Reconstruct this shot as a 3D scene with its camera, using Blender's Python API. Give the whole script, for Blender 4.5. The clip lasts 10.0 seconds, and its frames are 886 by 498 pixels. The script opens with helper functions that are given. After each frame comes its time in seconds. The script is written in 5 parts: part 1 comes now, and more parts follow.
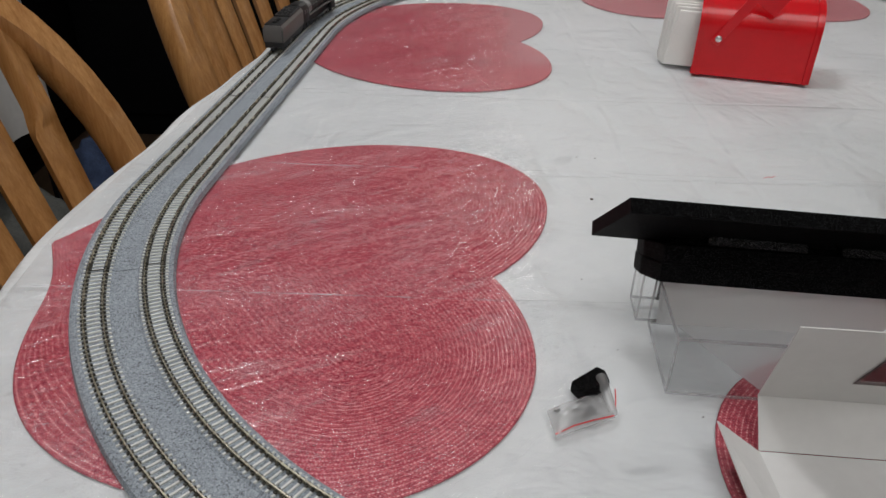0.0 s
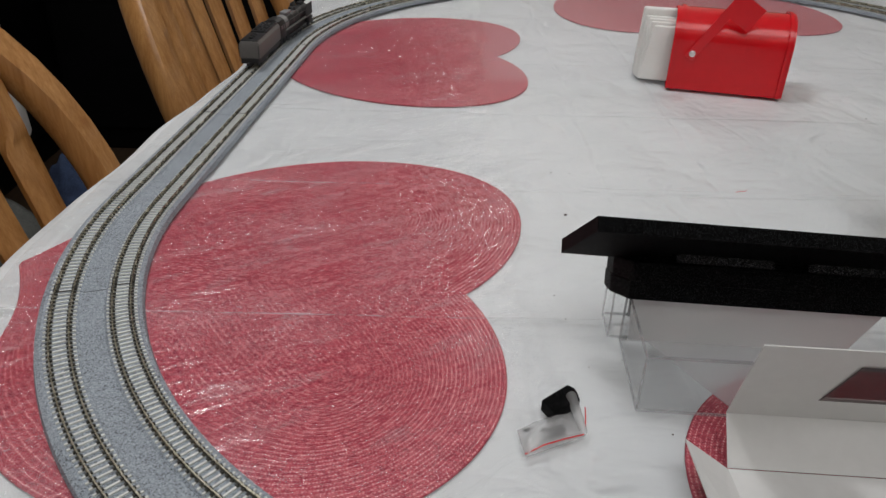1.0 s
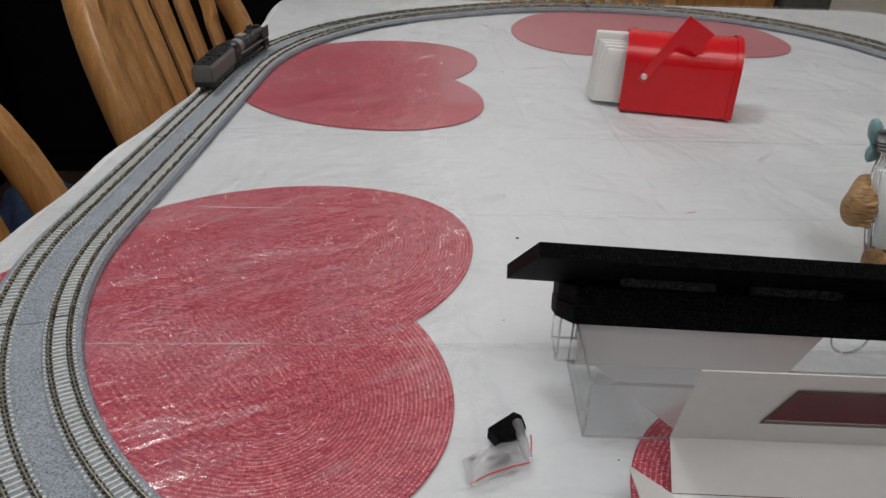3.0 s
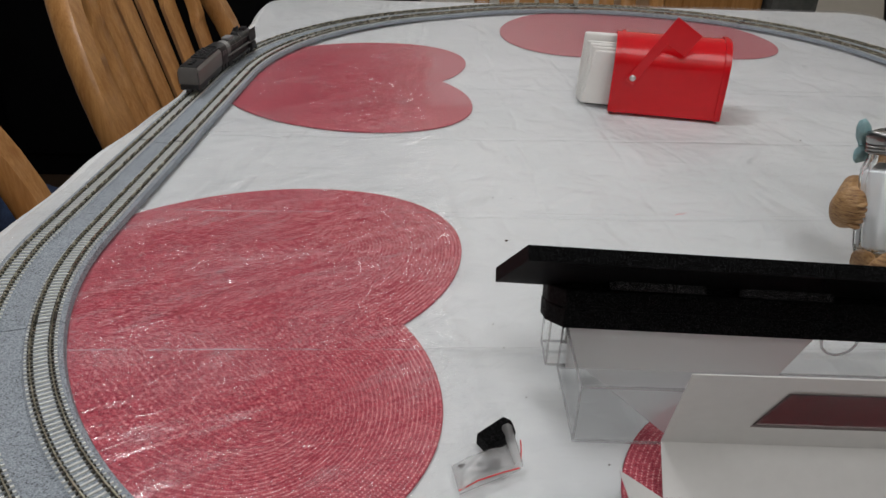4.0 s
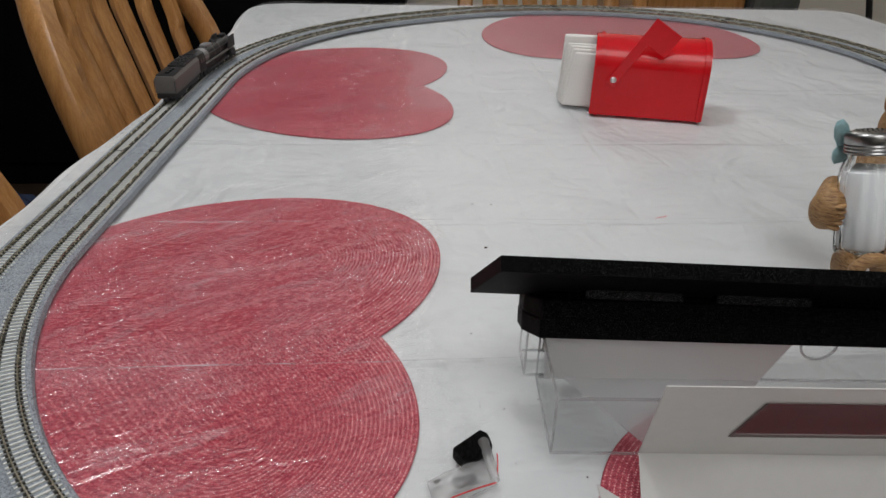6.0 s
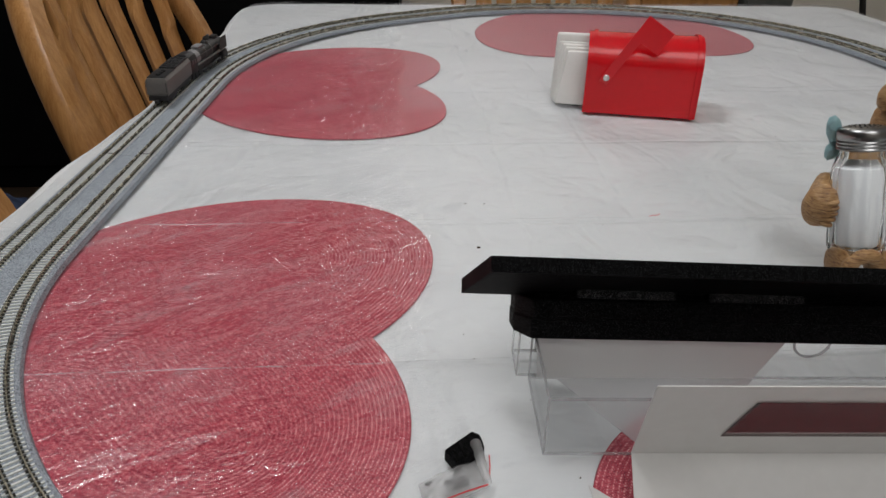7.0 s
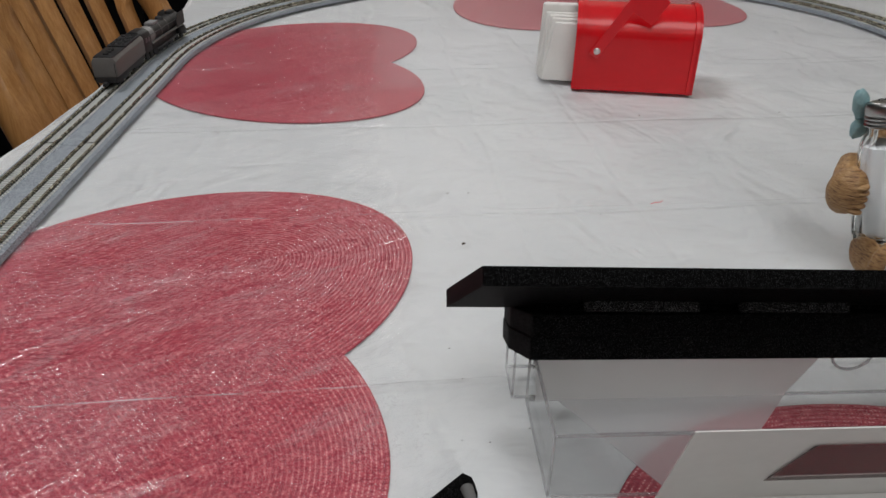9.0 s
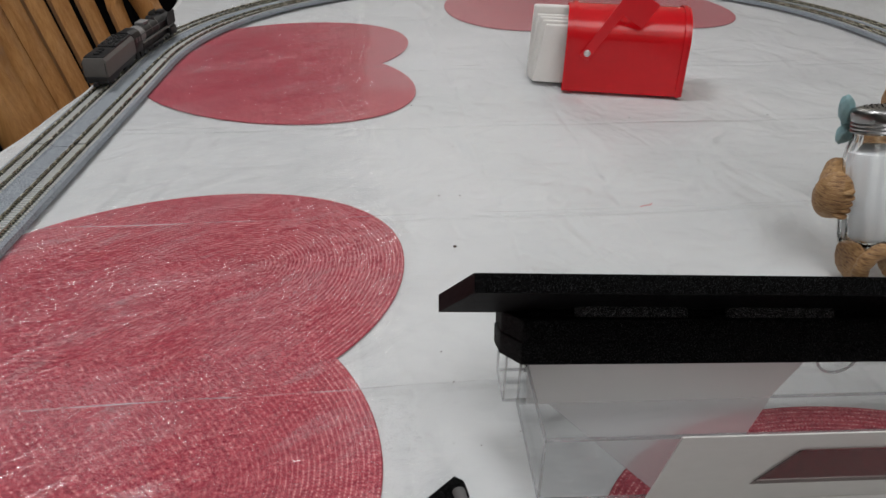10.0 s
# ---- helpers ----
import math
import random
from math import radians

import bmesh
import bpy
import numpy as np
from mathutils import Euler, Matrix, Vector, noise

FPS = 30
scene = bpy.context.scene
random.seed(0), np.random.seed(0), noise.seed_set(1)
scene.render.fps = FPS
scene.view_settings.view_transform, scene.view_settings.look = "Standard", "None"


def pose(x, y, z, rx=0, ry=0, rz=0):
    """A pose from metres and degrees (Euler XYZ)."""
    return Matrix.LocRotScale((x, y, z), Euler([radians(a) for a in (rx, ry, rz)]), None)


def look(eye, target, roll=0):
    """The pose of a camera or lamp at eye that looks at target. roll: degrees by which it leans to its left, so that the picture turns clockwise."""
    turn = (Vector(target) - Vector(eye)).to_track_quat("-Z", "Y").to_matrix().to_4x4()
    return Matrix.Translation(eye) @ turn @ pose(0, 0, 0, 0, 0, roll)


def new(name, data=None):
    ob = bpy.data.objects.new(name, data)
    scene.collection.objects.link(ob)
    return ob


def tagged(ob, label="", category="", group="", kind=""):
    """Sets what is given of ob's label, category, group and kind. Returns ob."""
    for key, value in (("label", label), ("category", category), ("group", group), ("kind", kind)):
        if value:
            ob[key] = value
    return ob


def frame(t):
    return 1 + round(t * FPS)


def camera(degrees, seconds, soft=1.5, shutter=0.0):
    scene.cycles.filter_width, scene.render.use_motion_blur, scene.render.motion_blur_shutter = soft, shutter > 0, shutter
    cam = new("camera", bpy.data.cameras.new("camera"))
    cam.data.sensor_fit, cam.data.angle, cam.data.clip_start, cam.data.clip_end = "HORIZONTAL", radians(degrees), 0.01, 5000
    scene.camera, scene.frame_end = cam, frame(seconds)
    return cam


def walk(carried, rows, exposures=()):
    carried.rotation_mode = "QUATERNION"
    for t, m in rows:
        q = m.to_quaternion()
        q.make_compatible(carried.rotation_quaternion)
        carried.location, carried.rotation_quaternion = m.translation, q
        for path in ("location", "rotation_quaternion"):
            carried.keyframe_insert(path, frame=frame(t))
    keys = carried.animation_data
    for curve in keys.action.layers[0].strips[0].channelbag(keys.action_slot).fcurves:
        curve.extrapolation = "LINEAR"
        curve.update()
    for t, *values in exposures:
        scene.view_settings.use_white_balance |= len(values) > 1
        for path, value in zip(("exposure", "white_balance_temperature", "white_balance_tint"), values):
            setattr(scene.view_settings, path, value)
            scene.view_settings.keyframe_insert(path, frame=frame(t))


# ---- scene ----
cam = camera(62.2, 10.0)
PATH = [
    (0, (-0.025, -0.371, 0.993), (-0.051, 1.337, -0.047), 1.4),
    (0.5, (-0.021, -0.369, 0.996), (-0.029, 1.348, -0.029), 1.4),
    (1, (-0.017, -0.368, 0.996), (-0.005, 1.356, -0.017), 1.6),
    (1.5, (-0.014, -0.367, 0.998), (0.017, 1.364, -0.004), 1.5),
    (2, (-0.01, -0.365, 0.998), (0.047, 1.373, 0.011), 1.8),
    (2.5, (-0.006, -0.365, 0.999), (0.07, 1.38, 0.025), 2.0),
    (4, (-0.003, -0.36, 0.997), (0.117, 1.391, 0.037), 2.3),
    (4.5, (-0.001, -0.359, 0.999), (0.126, 1.392, 0.042), 2.2),
    (5, (0.0, -0.356, 1.0), (0.136, 1.397, 0.046), 2.1),
    (6.5, (0.009, -0.353, 0.998), (0.155, 1.398, 0.041), 1.4),
    (7, (0.01, -0.351, 0.998), (0.16, 1.399, 0.041), 1.2),
    (7.5, (0.014, -0.337, 1.001), (0.168, 1.413, 0.044), 1.0),
    (7.7, (0.017, -0.328, 0.996), (0.174, 1.421, 0.038), 0.85),
    (8, (0.019, -0.311, 0.989), (0.189, 1.433, 0.025), 0.7),
    (8.2, (0.02, -0.308, 0.988), (0.189, 1.435, 0.021), 0.6),
    (8.5, (0.016, -0.298, 0.98), (0.198, 1.431, -0.008), 0.6),
    (9, (0.015, -0.295, 0.98), (0.214, 1.422, -0.025), 0.9),
    (9.5, (0.012, -0.298, 0.985), (0.222, 1.416, -0.024), 1.1),
    (10, (0.014, -0.296, 0.985), (0.239, 1.414, -0.027), 1.4),
]
walk(cam, [(t, look(eye, target, roll)) for t, eye, target, roll in PATH])

# world and light
T = 0.75                                   # height of the table top
world = bpy.data.worlds.new("room_air")
world.use_nodes = True
world.node_tree.nodes["Background"].inputs[0].default_value = (0.9, 0.93, 1.0, 1)
world.node_tree.nodes["Background"].inputs[1].default_value = 0.008
scene.world = world


def area_lamp(name, eye, target, size, watts, colour, shape="DISK"):
    lamp = bpy.data.lights.new(name, "AREA")
    lamp.shape, lamp.size, lamp.energy, lamp.color = shape, size, watts, colour
    ob = new(name, lamp)
    ob.matrix_world = look(eye, target)
    return ob


def globe_lamp(name, at, radius, watts, colour):
    lamp = bpy.data.lights.new(name, "POINT")
    lamp.shadow_soft_size, lamp.energy, lamp.color = radius, watts, colour
    ob = new(name, lamp)
    ob.location = at
    return ob


globe_lamp("dining_globe_lamp", (-0.37, 0.38, 2.12), 0.14, 20.5, (0.965, 0.97, 1.0))
globe_lamp("hall_globe_lamp", (0.32, 2.15, 2.05), 0.15, 10.8, (0.99, 0.97, 0.98))
# unseen fill from the right, added to raise the ambient light
globe_lamp("side_fill_lamp", (2.3, 0.7, 1.9), 0.30, 2, (1.0, 0.96, 0.92))
# unseen fill behind the viewer, added to brighten the sides that face it
area_lamp("rear_fill_lamp", (0.5, -2.1, 2.30), (0.5, -1.2, 0), 1.5, 6, (1.0, 0.96, 0.92))
# unseen soft fill overhead, added to brighten the card and the case's inside
area_lamp("overhead_fill_lamp", (0.30, -0.80, 2.42), (0.30, -0.7, 0), 1.1, 11, (0.98, 0.97, 0.98))


# ---------------------------------------------------------------- materials
def mat(name):
    m = bpy.data.materials.new(name)
    m.use_nodes = True
    nt = m.node_tree
    bsdf = nt.nodes["Principled BSDF"]
    return m, nt, bsdf


def node(nt, kind, **sets):
    n = nt.nodes.new(kind)
    for key, value in sets.items():
        if key in n.inputs:
            n.inputs[key].default_value = value
    return n


def coords(nt, space="Object", scale=(1, 1, 1)):
    tc = nt.nodes.new("ShaderNodeTexCoord")
    mp = nt.nodes.new("ShaderNodeMapping")
    mp.inputs["Scale"].default_value = scale
    nt.links.new(tc.outputs[space], mp.inputs["Vector"])
    return mp.outputs["Vector"]


def noise_tex(nt, vec, scale, detail=3.0, rough=0.55):
    n = node(nt, "ShaderNodeTexNoise", Scale=scale, Detail=detail, Roughness=rough)
    nt.links.new(vec, n.inputs["Vector"])
    return n.outputs["Fac"]


def ramp(nt, fac, stops):
    r = nt.nodes.new("ShaderNodeValToRGB")
    while len(r.color_ramp.elements) < len(stops):
        r.color_ramp.elements.new(0.5)
    for e, (p, c) in zip(r.color_ramp.elements, stops):
        e.position = p
        e.color = (*c, 1) if len(c) == 3 else c
    nt.links.new(fac, r.inputs["Fac"])
    return r.outputs["Color"]


def maths(nt, op, a, b=None, clamp=False):
    n = nt.nodes.new("ShaderNodeMath")
    n.operation, n.use_clamp = op, clamp
    for i, v in enumerate((a, b)):
        if v is None:
            continue
        if isinstance(v, (int, float)):
            n.inputs[i].default_value = v
        else:
            nt.links.new(v, n.inputs[i])
    return n.outputs[0]


def bump(nt, height, strength, distance, under=None):
    b = node(nt, "ShaderNodeBump", Strength=strength, Distance=distance)
    nt.links.new(height, b.inputs["Height"])
    if under is not None:
        nt.links.new(under, b.inputs["Normal"])
    return b.outputs["Normal"]


def simple(name, colours, rough=0.5, metal=0.0, scale=60, bump_d=0.0, grain=None, space="Object", spec=0.5, rough_var=0.1, coat=0.0):
    """Two-scale noise between the given colours, with varied roughness and fine relief."""
    m, nt, b = mat(name)
    v = coords(nt, space)
    big = noise_tex(nt, v, scale, 4)
    fine = noise_tex(nt, v, grain or scale * 9, 3)
    mixed = maths(nt, "ADD", maths(nt, "MULTIPLY", big, 0.6), maths(nt, "MULTIPLY", fine, 0.4))
    n = len(colours)
    c = ramp(nt, mixed, [(0.3 + 0.4 * i / max(1, n - 1), col) for i, col in enumerate(colours)])
    nt.links.new(c, b.inputs["Base Color"])
    nt.links.new(maths(nt, "ADD", rough - rough_var / 2, maths(nt, "MULTIPLY", big, rough_var)), b.inputs["Roughness"])
    b.inputs["Metallic"].default_value = metal
    b.inputs["Specular IOR Level"].default_value = spec
    b.inputs["Coat Weight"].default_value = coat
    if bump_d:
        nt.links.new(bump(nt, mixed, 0.6, bump_d), b.inputs["Normal"])
    return m


def wood(name, dark, light, axis="Z", rough=0.32):
    m, nt, b = mat(name)
    sc = {"X": (3, 60, 60), "Y": (60, 3, 60), "Z": (60, 60, 3)}[axis]
    v = coords(nt, "Object", sc)
    n1 = noise_tex(nt, v, 1.6, 6, 0.62)
    n2 = noise_tex(nt, coords(nt, "Object", tuple(s * 6 for s in sc)), 1.5, 3)
    mixed = maths(nt, "ADD", maths(nt, "MULTIPLY", n1, 0.72), maths(nt, "MULTIPLY", n2, 0.28))
    c = ramp(nt, mixed, [(0.33, dark), (0.5, tuple((a + c2) / 2 for a, c2 in zip(dark, light))), (0.66, light)])
    nt.links.new(c, b.inputs["Base Color"])
    b.inputs["Roughness"].default_value = rough
    b.inputs["Coat Weight"].default_value = 0.25
    nt.links.new(bump(nt, mixed, 0.35, 0.0006), b.inputs["Normal"])
    return m


OAK = wood("golden_oak", (0.34, 0.150, 0.045), (0.58, 0.30, 0.105), rough=0.24)
FLOOR_WOOD = wood("dark_floor_wood", (0.035, 0.022, 0.014), (0.08, 0.05, 0.03), "Y", 0.4)
WALL_PAINT = simple("beige_wall_paint", [(0.78, 0.74, 0.65), (0.83, 0.79, 0.70)], 0.8, scale=3, bump_d=0.0006)
CEIL_PAINT = simple("white_ceiling_paint", [(0.72, 0.71, 0.68), (0.78, 0.77, 0.74)], 0.9, scale=3)
def cloth_material():
    m, nt, b = mat("white_cloth")
    v = coords(nt)
    fold = node(nt, "ShaderNodeTexNoise", Scale=13.0, Detail=3.0, Roughness=0.5, Distortion=0.5)
    nt.links.new(coords(nt, "Object", (1.0, 0.7, 1)), fold.inputs["Vector"])
    pucker = node(nt, "ShaderNodeTexNoise", Scale=38.0, Detail=3.0, Roughness=0.55, Distortion=0.2)
    nt.links.new(coords(nt, "Object", (0.6, 1.2, 1)), pucker.inputs["Vector"])
    c = ramp(nt, noise_tex(nt, v, 6, 4), [(0.35, (0.68, 0.70, 0.70)), (0.6, (0.75, 0.765, 0.765))])
    nt.links.new(c, b.inputs["Base Color"])
    b.inputs["Roughness"].default_value = 0.7
    n = bump(nt, fold.outputs["Fac"], 1.0, 0.022)
    n = bump(nt, pucker.outputs["Fac"], 1.0, 0.0045, n)
    # fold lines across the table, and two along it
    sep = nt.nodes.new("ShaderNodeSeparateXYZ")
    nt.links.new(v, sep.inputs[0])
    wob = maths(nt, "MULTIPLY", maths(nt, "SUBTRACT", noise_tex(nt, v, 9, 3), 0.5), 0.012)
    turns = maths(nt, "DIVIDE", maths(nt, "SUBTRACT", maths(nt, "ADD", sep.outputs["Y"], wob), 0.146), 0.1735)
    off = maths(nt, "MULTIPLY", maths(nt, "ABSOLUTE", maths(nt, "SUBTRACT", turns, maths(nt, "ROUND", turns))), 0.1735)
    n = bump(nt, maths(nt, "MINIMUM", off, 0.0035), 1.0, 0.38, n)
    for xc in (0.115, 0.205):
        off = maths(nt, "ABSOLUTE", maths(nt, "SUBTRACT", maths(nt, "ADD", sep.outputs["X"], maths(nt, "MULTIPLY", wob, 1.6)), xc))
        n = bump(nt, maths(nt, "MINIMUM", off, 0.004), 0.7, 0.22, n)
    nt.links.new(bump(nt, noise_tex(nt, v, 900, 2), 0.5, 0.0003, n), b.inputs["Normal"])
    return m


CLOTH = cloth_material()
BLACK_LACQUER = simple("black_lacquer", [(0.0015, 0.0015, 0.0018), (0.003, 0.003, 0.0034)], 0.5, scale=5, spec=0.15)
CURTAIN = simple("pale_curtain", [(0.5, 0.5, 0.49), (0.6, 0.6, 0.58)], 0.9, scale=10)
BLUE_FABRIC = simple("navy_fabric", [(0.012, 0.02, 0.05), (0.05, 0.08, 0.16)], 0.9, scale=30)
GREY_FABRIC = simple("grey_fabric", [(0.06, 0.065, 0.06), (0.13, 0.13, 0.12)], 0.9, scale=30)
TABLE_WOOD = wood("table_oak", (0.2, 0.09, 0.03), (0.36, 0.18, 0.07), "Y")


def film_material():
    """Thin clear plastic film: it clings and crinkles over the mats and lies loose and hazy elsewhere."""
    m, nt, b = mat("clear_plastic_film")
    out = nt.nodes["Material Output"]
    nt.nodes.remove(b)
    v = coords(nt)
    sep = nt.nodes.new("ShaderNodeSeparateXYZ")
    nt.links.new(v, sep.inputs[0])
    wob = noise_tex(nt, v, 14, 3)
    # a tighter sheet ends along a wandering line down the table: glossier and more crinkled on that side
    line = maths(nt, "ADD", sep.outputs["X"], maths(nt, "MULTIPLY", maths(nt, "SUBTRACT", wob, 0.5), 0.06))
    loose = ramp(nt, line, [(0.030, (0, 0, 0)), (0.036, (1, 1, 1))])
    tight = maths(nt, "SUBTRACT", 1.0, loose)
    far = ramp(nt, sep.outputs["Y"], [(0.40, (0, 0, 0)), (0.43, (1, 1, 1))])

    def turned(angle, scale):
        tc = nt.nodes.new("ShaderNodeTexCoord")
        spin = nt.nodes.new("ShaderNodeMapping")
        spin.inputs["Rotation"].default_value = (0, 0, radians(-angle))
        squeeze = nt.nodes.new("ShaderNodeMapping")
        squeeze.inputs["Scale"].default_value = scale
        nt.links.new(tc.outputs["Object"], spin.inputs["Vector"])
        nt.links.new(spin.outputs[0], squeeze.inputs["Vector"])
        return squeeze.outputs[0]

    # where the film is crinkled, in patches
    patch = noise_tex(nt, turned(25, (0.7, 1.3, 1)), 17, 3, 0.6)
    where = ramp(nt, patch, [(0.46, (0, 0, 0)), (0.62, (1, 1, 1))])
    give = maths(nt, "ADD", 0.22, maths(nt, "MULTIPLY", tight, 0.78))
    # long drawn wrinkles, then fine sharp ones
    wave = node(nt, "ShaderNodeTexNoise", Scale=70.0, Detail=3.0, Roughness=0.55, Distortion=0.6)
    nt.links.new(turned(32, (0.35, 1.0, 1)), wave.inputs["Vector"])
    n = bump(nt, maths(nt, "MULTIPLY", wave.outputs["Fac"], give), 1.0, WAVE_RELIEF)
    fine = node(nt, "ShaderNodeTexNoise", Scale=320.0, Detail=3.0, Roughness=0.6, Distortion=0.8)
    nt.links.new(turned(18, (0.75, 1.25, 1)), fine.inputs["Vector"])
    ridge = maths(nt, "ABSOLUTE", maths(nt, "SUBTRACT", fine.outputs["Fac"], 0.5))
    n_fine = bump(nt, maths(nt, "MULTIPLY", ridge, maths(nt, "ADD", 0.25, maths(nt, "MULTIPLY", where, 0.75))), 1.0, FINE_RELIEF, n)
    # packing folds across the sheet, their bright lines painted as white haze
    turns = maths(nt, "DIVIDE", maths(nt, "SUBTRACT", maths(nt, "ADD", sep.outputs["Y"], maths(nt, "MULTIPLY", maths(nt, "SUBTRACT", wob, 0.5), 0.006)), 0.146), 0.1735)
    off = maths(nt, "MULTIPLY", maths(nt, "ABSOLUTE", maths(nt, "SUBTRACT", turns, maths(nt, "ROUND", turns))), 0.1735)
    gate = noise_tex(nt, coords(nt, "Object", (1.0, 0.2, 1)), 26, 4, 0.7)
    fold_line = maths(nt, "MULTIPLY", maths(nt, "SUBTRACT", 1.0, maths(nt, "DIVIDE", off, 0.0008), True), ramp(nt, gate, [(0.42, (0.08, 0.08, 0.08)), (0.66, (0.55, 0.55, 0.55))]))
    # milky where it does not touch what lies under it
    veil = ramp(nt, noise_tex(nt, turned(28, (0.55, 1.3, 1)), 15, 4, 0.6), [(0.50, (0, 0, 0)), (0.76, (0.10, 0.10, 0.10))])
    # broad reflections on the wrinkles, painted as streaks of white haze
    painted_sheen = ramp(nt, noise_tex(nt, turned(35, (0.3, 1.2, 1)), 60, 3, 0.6), [(0.56, (0, 0, 0)), (0.74, (0.14, 0.14, 0.14))])
    # glints along the crinkle crests, also painted into the haze
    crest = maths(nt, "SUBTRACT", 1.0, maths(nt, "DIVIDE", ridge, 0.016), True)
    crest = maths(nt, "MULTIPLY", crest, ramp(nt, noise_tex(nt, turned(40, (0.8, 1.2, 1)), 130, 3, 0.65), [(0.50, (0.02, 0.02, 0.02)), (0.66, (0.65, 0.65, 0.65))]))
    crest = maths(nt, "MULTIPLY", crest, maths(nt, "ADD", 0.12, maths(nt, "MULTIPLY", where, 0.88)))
    painted_sheen = maths(nt, "ADD", painted_sheen, crest)
    left = ramp(nt, maths(nt, "ADD", line, 0.5), [(0.40, (0.015, 0.015, 0.015)), (0.425, (0, 0, 0))])
    haze = maths(nt, "ADD", maths(nt, "MULTIPLY", maths(nt, "ADD", veil, maths(nt, "ADD", painted_sheen, left)), maths(nt, "ADD", 0.3, maths(nt, "MULTIPLY", tight, 0.7))), maths(nt, "MULTIPLY", maths(nt, "MULTIPLY", loose, far), 0.10))
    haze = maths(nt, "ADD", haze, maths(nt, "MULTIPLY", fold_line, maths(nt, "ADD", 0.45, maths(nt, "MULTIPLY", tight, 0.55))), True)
    tr = node(nt, "ShaderNodeBsdfTransparent", Color=(0.975, 0.98, 0.983, 1))
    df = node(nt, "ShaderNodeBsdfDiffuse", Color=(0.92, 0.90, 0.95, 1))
    broad = node(nt, "ShaderNodeBsdfGlossy", Color=(1, 1, 1, 1), Roughness=0.24)
    glint = node(nt, "ShaderNodeBsdfGlossy", Color=(1, 1, 1, 1), Roughness=0.085)
    nt.links.new(maths(nt, "ADD", 0.20, maths(nt, "MULTIPLY", loose, 0.20)), broad.inputs["Roughness"])
    nt.links.new(n, broad.inputs["Normal"])
    nt.links.new(n_fine, glint.inputs["Normal"])
    gloss = nt.nodes.new("ShaderNodeMixShader")
    nt.links.new(maths(nt, "MULTIPLY", tight, maths(nt, "ADD", 0.70, maths(nt, "MULTIPLY", where, 0.25))), gloss.inputs[0])
    nt.links.new(broad.outputs[0], gloss.inputs[1])
    nt.links.new(glint.outputs[0], gloss.inputs[2])
    fr = node(nt, "ShaderNodeFresnel", IOR=1.5)
    under, top = nt.nodes.new("ShaderNodeMixShader"), nt.nodes.new("ShaderNodeMixShader")
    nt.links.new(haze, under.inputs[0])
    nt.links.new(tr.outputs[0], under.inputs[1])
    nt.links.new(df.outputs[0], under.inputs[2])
    nt.links.new(maths(nt, "MINIMUM", fr.outputs[0], maths(nt, "ADD", 0.05, maths(nt, "MULTIPLY", tight, 0.045))), top.inputs[0])
    nt.links.new(under.outputs[0], top.inputs[1])
    nt.links.new(gloss.outputs[0], top.inputs[2])
    nt.links.new(top.outputs[0], out.inputs["Surface"])
    return m


WAVE_RELIEF, FINE_RELIEF = 0.0045, 0.0016


